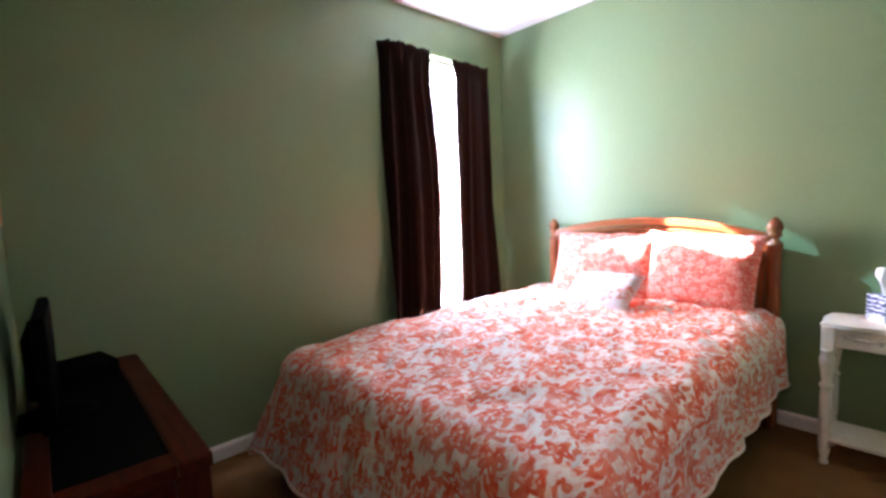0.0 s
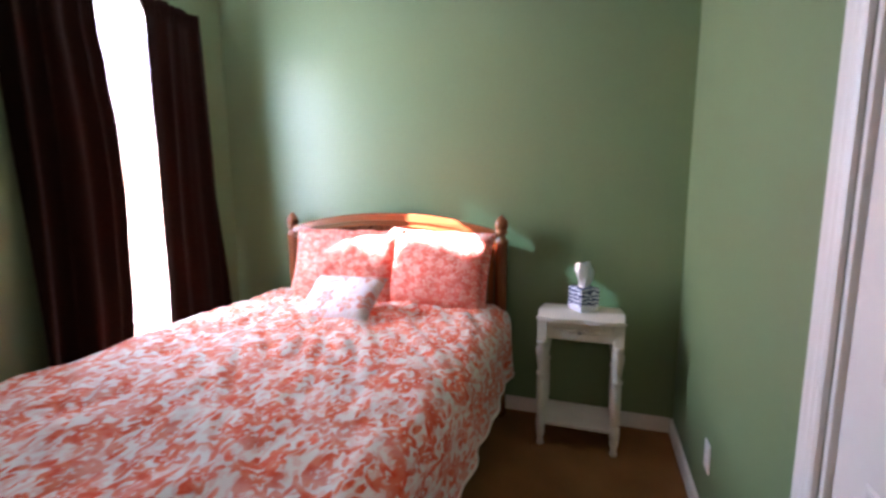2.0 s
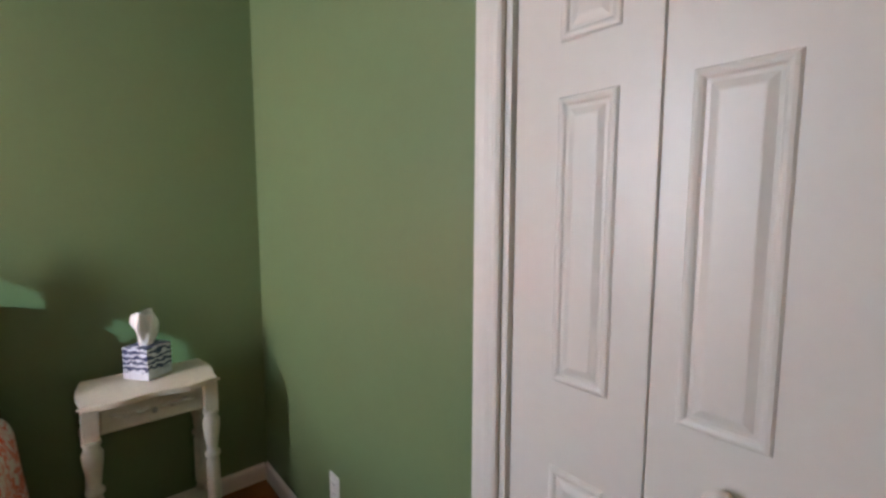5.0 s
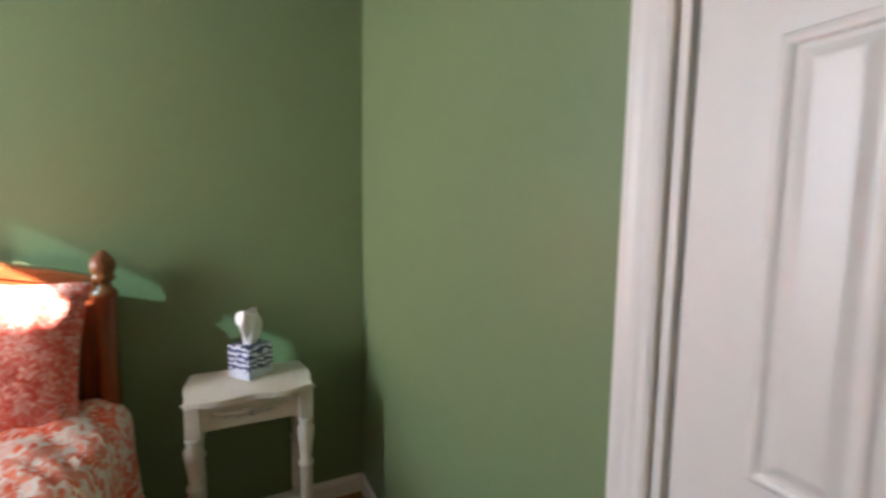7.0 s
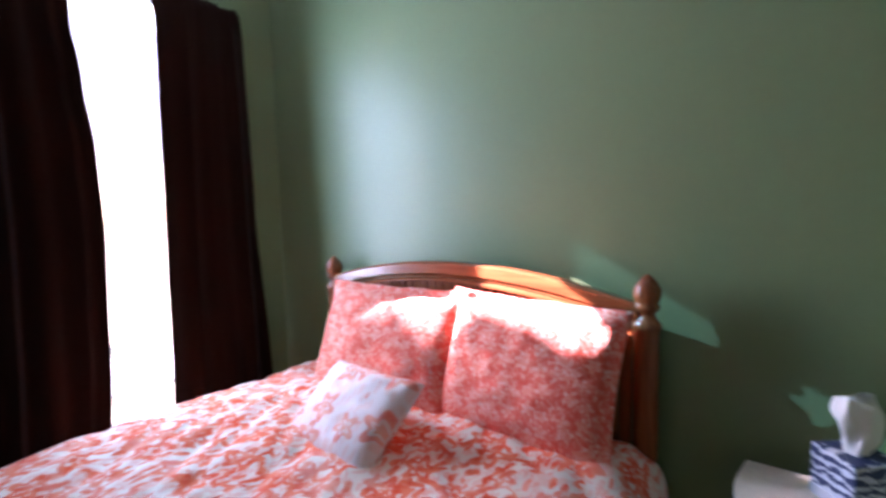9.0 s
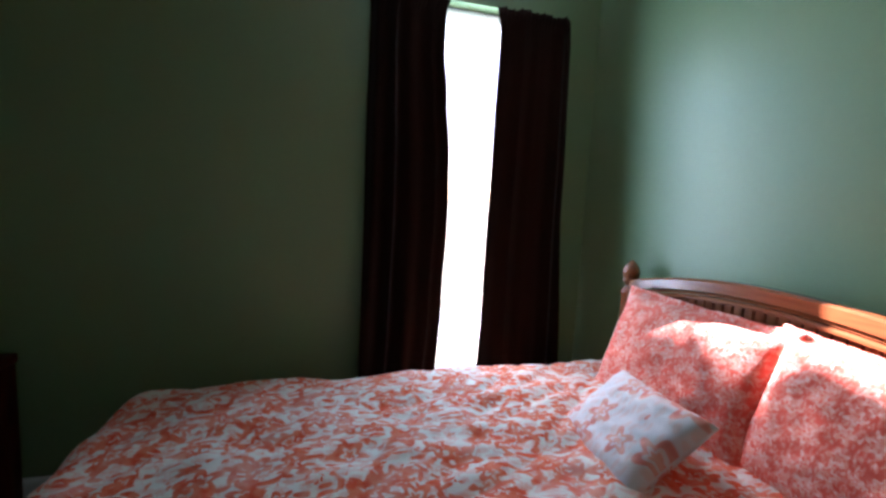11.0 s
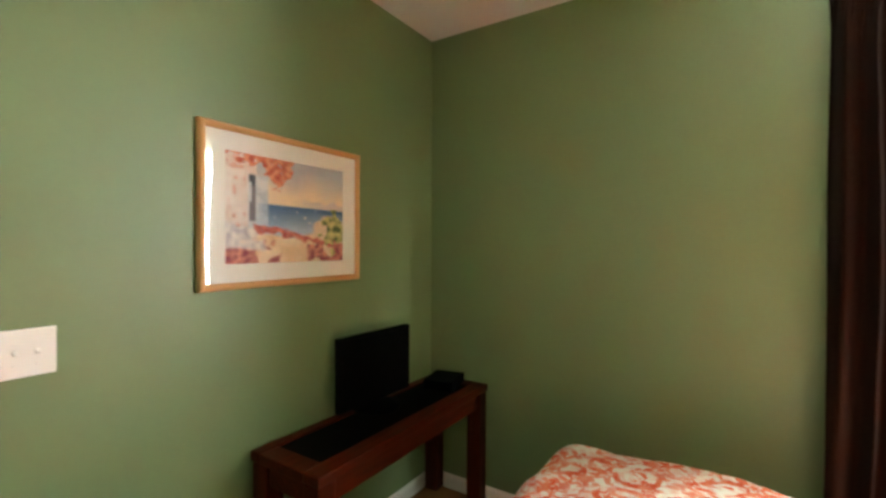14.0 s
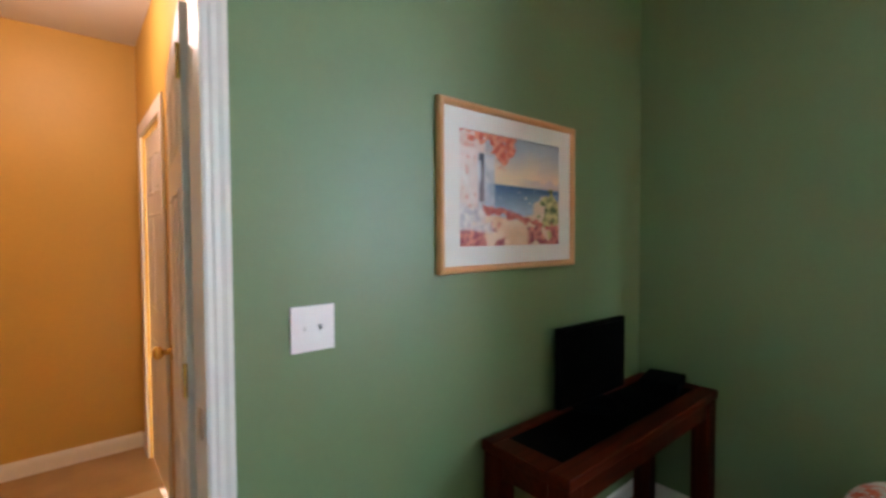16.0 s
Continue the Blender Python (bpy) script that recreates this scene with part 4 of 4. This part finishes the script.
# ---- nightstand ----
NX0, NX1, NY0, NY1, NZ = 2.198, 2.630, -0.360, -0.070, 0.70
nst = thing("nightstand", pose((NX0 + NX1) / 2, (NY0 + NY1) / 2, 0), "cream painted nightstand with turned legs and a carved drawer", "nightstand")
hw, hd = (NX1 - NX0) / 2, (NY1 - NY0) / 2
# top with a gently scalloped front and sides
pts = []
nseg = 24
for i in range(nseg + 1):
    u = i / nseg * 2 - 1
    pts.append((u * hw, -hd + 0.010 * math.cos(u * math.pi * 2) - 0.008 * (1 - abs(u))))
for i in range(1, 13):
    u = i / 12 * 2 - 1
    pts.append((hw - 0.008 + 0.008 * math.cos(u * math.pi), u * hd))
for i in range(0, 12):
    u = 1 - i / 12 * 2
    pts.append((-hw + 0.008 - 0.008 * math.cos(u * math.pi), u * hd))
b = extrude_outline(pts, "z", NZ - 0.020, NZ)
top_edges = [e for e in b.edges if abs(e.verts[0].co.z - e.verts[1].co.z) < 1e-5]
bmesh.ops.bevel(b, geom=top_edges, offset=0.006, segments=2, affect='EDGES')
part("tabletop", b, M_CREAM, nst)
part("apron", box(-hw + 0.03, hd - 0.035, NZ - 0.115, hw - 0.03, hd - 0.02, NZ - 0.0205, 0.002), M_CREAM, nst)
for sx in (-1, 1):
    part("apron", box(sx * (hw - 0.03) - 0.008, -hd + 0.05, NZ - 0.115, sx * (hw - 0.03) + 0.008, hd - 0.0355, NZ - 0.0205, 0.002), M_CREAM, nst)
drawer = part("drawer", box(-hw + 0.062, -hd + 0.026, NZ - 0.110, hw - 0.062, -hd + 0.045, NZ - 0.026, 0.004), M_CREAM, nst)
part("drawer_frame", box(-hw + 0.055, -hd + 0.030, NZ - 0.118, hw - 0.055, -hd + 0.040, NZ - 0.0205, 0.002), M_CREAM, nst)
# carved swags on the drawer front
for sx in (-1, 1):
    for k in range(3):
        c = sx * (0.035 + 0.036 * k)
        part("carving", tube([(c - 0.018, -hd + 0.0245, NZ - 0.062 - 0.012 * (k % 2)), (c - 0.006, -hd + 0.021, NZ - 0.072 + 0.008 * k), (c + 0.006, -hd + 0.021, NZ - 0.066), (c + 0.018, -hd + 0.0245, NZ - 0.060 - 0.010 * (k % 2))], 0.0055, 6), M_CREAM, drawer, smooth=True)
kb = part("knob", lathe([(0.005, 0), (0.005, 0.008), (0.010, 0.013), (0.009, 0.019), (0.002, 0.022)], 14), M_STEEL, drawer, "small dark metal knob", smooth=True)
kb.matrix_local = pose(0, -hd + 0.026, NZ - 0.070, 90)
LEGP = [(0.014, 0.0), (0.017, 0.006), (0.012, 0.03), (0.018, 0.060), (0.020, 0.075), (0.014, 0.082), (0.020, 0.090), (0.021, 0.118), (0.0205, 0.150), (0.014, 0.158), (0.021, 0.172), (0.0215, 0.20), (0.020, 0.36), (0.016, 0.372), (0.024, 0.384), (0.024, 0.396),
        (0.016, 0.404), (0.019, 0.44), (0.026, 0.500), (0.027, 0.525), (0.018, 0.548), (0.024, 0.556), (0.024, 0.566), (0.020, 0.572)]
for sx in (-1, 1):
    for sy in (-1, 1):
        lx, ly = sx * (hw - 0.034), sy * (hd - 0.034)
        leg = part("leg", lathe([(r * 1.15, z) for r, z in LEGP], 18, lx, ly), M_CREAM, nst, smooth=True)
        part("leg_block", box(lx - 0.024, ly - 0.024, 0.572, lx + 0.024, ly + 0.024, NZ - 0.0205, 0.003), M_CREAM, leg)
part("shelf", box(-hw + 0.018, -hd + 0.018, 0.118, hw - 0.018, hd - 0.018, 0.136, 0.005), M_CREAM, nst)

# ---- tissue box ----
tbx = thing("tissue_box", pose(2.422, -0.160, NZ + 0.001, 0, 0, 38), "navy and white patterned tissue box on the nightstand", "tissue box")
part("carton", box(-0.056, -0.056, 0.026, 0.056, 0.056, 0.122, 0.003), M_TISSUEBOX, tbx)
part("carton_base", box(-0.0562, -0.0562, 0.0, 0.0562, 0.0562, 0.0255, 0.002), mat("pale_card", (0.62, 0.66, 0.72), rough=0.6), tbx, "pale lower band of the carton")
b = bmesh.new()
rows = []
for j in range(15):
    f = j / 14
    ring = []
    for i in range(28):
        a = i / 28 * 2 * math.pi
        rad = 0.024 + 0.017 * math.sin(min(1, f * 1.6) * 1.57) - 0.005 * max(0, f - 0.75) * 4
        rad *= 1 + 0.16 * math.sin(2 * a + 3 * f) + 0.17 * math.sin(5 * a - 5 * f) + 0.08 * math.sin(9 * a + 7 * f)
        ring.append(b.verts.new((rad * math.cos(a) * 0.95 + 0.008 * math.sin(5 * f), rad * math.sin(a) * 0.7, 0.119 + 0.126 * f + 0.010 * math.sin(2 * a + 1) * f)))
    rows.append(ring)
for r0, r1 in zip(rows, rows[1:]):
    for i in range(28):
        b.faces.new((r0[i], r0[(i + 1) % 28], r1[(i + 1) % 28], r1[i]))
b.faces.new(rows[-1])
part("tissue", b, M_TISSUE, tbx, "crumpled white tissue", smooth=True)

# ---- desk ----
DX0, DX1, DY0, DY1, DZ = 0.005, 1.250, -3.133, -2.750, 0.672
desk = thing("console_desk", pose(0, 0, 0), "dark cherry console desk with an inset dark top", "desk")
fr = 0.085
b = box(DX0, DY0, DZ - 0.040, DX1, DY0 + fr - 0.03, DZ, 0.008)
part("top_rail", b, M_CHERRY, desk)
part("top_rail", box(DX0, DY1 - fr, DZ - 0.040, DX1, DY1, DZ, 0.008), M_CHERRY, desk)
part("top_end", box(DX0 + 0.0005, DY0 + fr - 0.03, DZ - 0.040, DX0 + fr, DY1 - fr, DZ - 0.0005, 0.004), M_CHERRY, desk)
part("top_end", box(DX1 - fr, DY0 + fr - 0.03, DZ - 0.040, DX1 - 0.0005, DY1 - fr, DZ - 0.0005, 0.004), M_CHERRY, desk)
part("inset_top", box(DX0 + fr, DY0 + fr - 0.03, DZ - 0.030, DX1 - fr, DY1 - fr, DZ - 0.006, 0.0), M_DARKGLASS, desk, "dark glossy inset panel")
lg = 0.085
for px in (DX0 + 0.006, DX1 - lg - 0.006):
    for py in (DY0 + 0.004, DY1 - lg - 0.006):
        part("leg", box(px, py, 0.0, px + lg, py + lg, DZ - 0.0405, 0.012, 3), M_CHERRY_V, desk)
part("apron", box(DX0 + lg + 0.007, DY1 - 0.045, DZ - 0.125, DX1 - lg - 0.007, DY1 - 0.020, DZ - 0.0405, 0.003), M_CHERRY, desk)
part("apron", box(DX0 + lg + 0.007, DY0 + 0.02, DZ - 0.125, DX1 - lg - 0.007, DY0 + 0.045, DZ - 0.0405, 0.003), M_CHERRY, desk)
for px in (DX0 + 0.022, DX1 - 0.047):
    part("apron", box(px, DY0 + lg + 0.005, DZ - 0.125, px + 0.025, DY1 - lg - 0.007, DZ - 0.0405, 0.003), M_CHERRY, desk)

# ---- monitor ----
mon = thing("monitor", pose(0.610, -3.064, DZ - 0.0055, 0, 0, -2.0), "black flat monitor standing on the desk", "monitor")
part("casing", box(-0.25, -0.016, 0.030, 0.25, 0.016, 0.372, 0.008), M_BLACK, mon)
part("back_cover", box(-0.17, -0.046, 0.11, 0.17, -0.0155, 0.31, 0.014), M_BLACK, mon)
part("screen", box(-0.236, 0.0155, 0.055, 0.236, 0.0185, 0.358, 0.0), M_SCREEN, mon, "dark switched-off screen")
part("neck", box(-0.045, -0.030, 0.012, 0.045, -0.004, 0.16, 0.006), M_BLACK, mon)
part("foot", lathe([(0.125, 0.0), (0.125, 0.006), (0.10, 0.013), (0.03, 0.016)], 32), M_BLACK, mon, smooth=False)

# ---- set-top box ----
stb = thing("set_top_box", pose(0.165, -2.945, DZ - 0.0055, 0, 0, 12), "small black box lying on the desk", "set-top box")
part("casing", box(-0.105, -0.085, 0.006, 0.105, 0.085, 0.060, 0.008), M_BLACK, stb)
for sx in (-0.085, 0.085):
    for sy in (-0.065, 0.065):
        part("foot", lathe([(0.009, 0.0), (0.009, 0.0065)], 10, sx, sy), M_BLACK, stb)
cable = thing("power_cable", pose(0, 0, 0), "black cable hanging behind the desk", "cable")
part("cord", tube([(0.80, -3.128 - 0.012, 0.60), (0.81, -3.138, 0.45), (0.86, -3.136, 0.30), (0.90, -3.125, 0.14), (0.88, -3.10, 0.03), (0.80, -3.06, 0.005), (0.60, -3.05, 0.005)], 0.004), M_BLACK, cable)

# ---- framed picture ----
PXL, PXR, PZ0, PZ1 = 1.447, 0.655, 1.295, 1.905
pic = thing("framed_picture", pose(PXL, S + 0.002, PZ0, 0, 0, 180), "seaside watercolour in a pale maple frame behind glass", "picture")
pw, ph_ = PXL - PXR, PZ1 - PZ0
fw = 0.026


def frame_side(length):
    """Mitred moulding along x, its back at y = 0, face to -y, outer edge at z = 0."""
    prof = [(0.0, 0.0), (-0.016, 0.0), (-0.024, 0.004), (-0.026, 0.012), (-0.022, 0.020), (-0.015, fw), (0.0, fw)]
    bm = bmesh.new()
    a = [bm.verts.new((q, p, q)) for p, q in prof]
    c = [bm.verts.new((length - q, p, q)) for p, q in prof]
    bm.faces.new(a)
    bm.faces.new(c[::-1])
    for i in range(len(prof)):
        bm.faces.new((a[i], a[(i + 1) % len(prof)], c[(i + 1) % len(prof)], c[i]))
    return bm


for length, mtx in ((pw, pose(0, 0, 0)), (pw, pose(pw, 0, ph_, 0, 180, 0)), (ph_, pose(0, 0, ph_, 0, 90, 0)), (ph_, pose(pw, 0, 0, 0, -90, 0))):
    o = part("frame_side", frame_side(length), M_MAPLE, pic, smooth=False)
    o.matrix_local = mtx
mx, mz = 0.100, 0.092
# bevelled mat board with its window
b = bmesh.new()
outer = [(fw - 0.003, fw - 0.003), (pw - fw + 0.003, fw - 0.003), (pw - fw + 0.003, ph_ - fw + 0.003), (fw - 0.003, ph_ - fw + 0.003)]
inner = [(mx, mz), (pw - mx, mz), (pw - mx, ph_ - mz), (mx, ph_ - mz)]
vo = [b.verts.new((x, -0.0095, z)) for x, z in outer]
vi = [b.verts.new((x, -0.0095, z)) for x, z in inner]
vd = [b.verts.new((x + (0.003 if x < pw / 2 else -0.003), -0.0065, z + (0.003 if z < ph_ / 2 else -0.003))) for x, z in inner]
for i in range(4):
    k = (i + 1) % 4
    b.faces.new((vo[i], vo[k], vi[k], vi[i]))
    b.faces.new((vi[i], vi[k], vd[k], vd[i]))
part("mat_board", b, M_PAPER, pic, "white mat board")
part("glass", box(fw - 0.002, -0.0135, fw - 0.002, pw - fw + 0.002, -0.0115, ph_ - fw + 0.002), M_GLASS, pic).visible_shadow = False


def paint(u, v):
    """Colour of the watercolour at u from the viewer's left, v from the top."""
    def n(s, o=0.0):
        return noise.noise(Vector((u * s, v * s * 0.8, o)))

    def mixc(a, c, k):
        k = min(1.0, max(0.0, k))
        return [p + (q - p) * k for p, q in zip(a, c)]
    def soft(x, e=0.02):
        x = min(1.0, max(0.0, x / e + 0.5))
        return x * x * (3 - 2 * x)
    w1, w2, w3 = n(5, 1) * 0.05, n(14, 2) * 0.05, n(30, 3)
    col = mixc((0.44, 0.47, 0.52), (0.90, 0.66, 0.44), (v - 0.06 + w1 * 2.5 - 0.05 * u) / 0.30)          # sky to peach haze
    col = mixc(col, (0.58, 0.50, 0.50), soft(v - 0.385 + 0.05 * abs(u - 0.75) + w2, 0.03) * soft(u - 0.60, 0.2) * 0.8)
    sea = mixc((0.035, 0.15, 0.32), (0.40, 0.54, 0.66), (v - 0.47 + w1) / 0.20)
    sea = mixc(sea, (0.78, 0.80, 0.82), max(0.0, n(26, 4) - 0.42) * 1.6)
    col = mixc(col, sea, soft(v - 0.435 - 0.02 * u, 0.012))
    for su, sv, sz in ((0.62, 0.55, 0.018), (0.66, 0.60, 0.012), (0.55, 0.50, 0.010)):                   # far sails
        col = mixc(col, (0.85, 0.82, 0.78), soft(sz - abs(u - su) * 1.6 - abs(v - sv), 0.012))
    sand = mixc((0.80, 0.50, 0.30), (0.88, 0.68, 0.50), 0.5 + n(9, 5))
    col = mixc(col, sand, soft(v - 0.74 - w1 + 0.13 * max(0.0, u - 0.60) / 0.4, 0.03))
    col = mixc(col, (0.80, 0.60, 0.42), soft(0.16 - abs(u - 0.86) - 1.2 * max(0.0, 0.60 - v + w2), 0.04) * soft(v - 0.52, 0.04))
    house = mixc((0.76, 0.57, 0.50), (0.82, 0.76, 0.72), 0.5 + n(8, 6))
    house = mixc(house, (0.74, 0.34, 0.27), 0.8 * soft(n(24, 7) - 0.26, 0.2) * soft(0.055 - abs(u - 0.085), 0.05))
    col = mixc(col, house, soft(0.225 + w2 * 0.3 - u, 0.012) * soft(0.80 - v, 0.04))
    col = mixc(col, mixc((0.44, 0.52, 0.60), (0.72, 0.74, 0.76), 0.5 + n(12, 18)), 0.85 * soft(0.075 - abs(u - 0.235), 0.02) * soft(0.25 - abs(v - 0.44) + w2 * 0.3, 0.03))
    dark = max(soft(0.015 - abs(u - 0.200), 0.010) * soft(0.20 - abs(v - 0.40), 0.02), soft(0.024 - abs(u - 0.190), 0.012) * soft(0.035 - abs(v - 0.22), 0.02), soft(0.022 - abs(u - 0.190), 0.014) * soft(0.09 - abs(v - 0.52), 0.03))
    col = mixc(col, (0.06, 0.07, 0.11) if v < 0.28 else (0.20, 0.17, 0.20), dark)
    bough = 0.07 + 0.20 * max(0.0, 1 - abs(u - 0.38) / 0.17) + w2 * 2.2 + 0.09 * w3 - v
    col = mixc(col, mixc((0.62, 0.08, 0.045), (0.84, 0.30, 0.17), 0.5 + 1.2 * n(24, 9)), soft(bough, 0.03) * soft(0.54 - u + w2, 0.03) * soft(n(13, 8) + 0.30, 0.16))
    band = 0.67 + 0.22 * (u - 0.22)
    col = mixc(col, mixc((0.50, 0.05, 0.06), (0.76, 0.22, 0.16), 0.5 + 1.2 * n(26, 11)), soft(0.030 + 0.03 * n(14, 10) - abs(v - band + w2), 0.025) * soft(u - 0.20, 0.03))
    palm = 0.13 * (1 - abs(v - 0.68) / 0.25) + w2 * 2.4 + 0.03 * w3 - abs(u - 0.905)
    col = mixc(col, mixc((0.09, 0.15, 0.04), (0.66, 0.60, 0.24), 0.5 + 1.5 * n(20, 12)), soft(palm, 0.02) * soft(v - 0.44, 0.03))
    bush = soft(v - 0.81 + w2 + 0.04 * w3, 0.03) * max(soft(0.40 - u + w1, 0.04), soft(u - 0.64 + w1, 0.04)) * soft(n(9, 13) + 0.22, 0.16)
    col = mixc(col, mixc((0.34, 0.05, 0.08), (0.78, 0.28, 0.20), 0.5 + 1.4 * n(24, 14)), bush)
    bloss = soft(0.11 - abs(v - 0.76) + w1, 0.05) * soft(0.28 - u + w1, 0.05) * soft(n(11, 15) + 0.2, 0.2)
    col = mixc(col, mixc((0.82, 0.75, 0.70), (0.52, 0.48, 0.52), 0.5 + 1.2 * n(24, 16)), bloss)
    wash = 1.0 + 0.12 * n(40, 17)
    col = mixc(col, (0.78, 0.68, 0.58), 0.03)
    return [max(0.0, c * wash) for c in col]


aw, ah = pw - 2 * mx - 0.002, ph_ - 2 * mz - 0.002
na, nb = 190, 140
verts = [(mx + 0.001 + aw * i / na, -0.0060, ph_ - mz - 0.001 - ah * j / nb) for j in range(nb + 1) for i in range(na + 1)]
faces = [(j * (na + 1) + i, j * (na + 1) + i + 1, (j + 1) * (na + 1) + i + 1, (j + 1) * (na + 1) + i) for j in range(nb) for i in range(na)]
me = bpy.data.meshes.new("print")
me.from_pydata(verts, [], faces)
layer = me.color_attributes.new("paint", 'FLOAT_COLOR', 'POINT')
for j in range(nb + 1):
    for i in range(na + 1):
        layer.data[j * (na + 1) + i].color = (*paint(i / na, j / nb), 1)
me.materials.append(M_ART)
art = new("print", me)
art.parent = pic
tagged(art, "watercolour of a terrace, red flowers and blue sea")
part("backing", box(0.004, -0.0055, 0.004, pw - 0.004, -0.001, ph_ - 0.004), M_PAPER, pic)

# ---- switch plate and sockets ----
sw = thing("light_switch", pose(1.893, S, 1.175), "white double toggle switch plate on the green wall", "light switch")
part("plate", box(-0.064, 0.0005, -0.064, 0.064, 0.007, 0.064, 0.004), M_PLASTIC, sw)
for sx, up in ((-0.023, 1), (0.023, 1)):
    part("slot", box(sx - 0.006, 0.0068, -0.013, sx + 0.006, 0.0078, 0.013, 0.0), M_PLASTIC, sw)
    tg = part("toggle", box(-0.0045, 0.0, -0.006, 0.0045, 0.011, 0.006, 0.0015), M_PLASTIC, sw)
    tg.matrix_local = pose(sx, 0.0075, 0.0, 28 * up)
    for zz in (-0.030, 0.030):
        o = part("screw", lathe([(0.0032, 0), (0.0028, 0.0012)], 10), M_PLASTIC, sw)
        o.matrix_local = pose(sx, 0.0068, zz, -90)


def socket(name, m, label):
    """Duplex socket plate in its own x, z plane, face to -y."""
    t = thing(name, m, label, "socket")
    part("plate", box(-0.036, -0.006, -0.058, 0.036, -0.0005, 0.058, 0.003), M_PLASTIC, t)
    for zz in (-0.020, 0.020):
        r = part("receptacle", box(-0.016, -0.0078, zz - 0.013, 0.016, -0.0058, zz + 0.013, 0.002), M_PLASTIC, t)
        for sx in (-0.006, 0.006):
            part("slot", box(sx - 0.001, -0.0082, zz - 0.002, sx + 0.001, -0.0076, zz + 0.006), M_SLOT, r)
    return t


socket("wall_socket", pose(W, -0.735, 0.312, 0, 0, -90), "white duplex wall socket low on the green wall")

# ---- hall floor tiles ----
tile_me = None
for ix in range(4):
    for iy in range(5):
        x, y = HALL_W + 0.005 + ix * 0.33, FY - 0.01 - (iy + 1) * 0.33
        if x > HALL_E - 0.3:
            continue
        if tile_me is None:
            tb = box(0.002, 0.002, -0.006, 0.326, 0.326, 0.002, 0.003, 1)
            first = link_mesh("tile", tb, M_TILE)
            tile_me = first.data
            ob = first
        else:
            ob = new("tile", tile_me)
        ob.parent = bpy.data.objects["hall_floor"]
        ob.location = (x, y, 0)
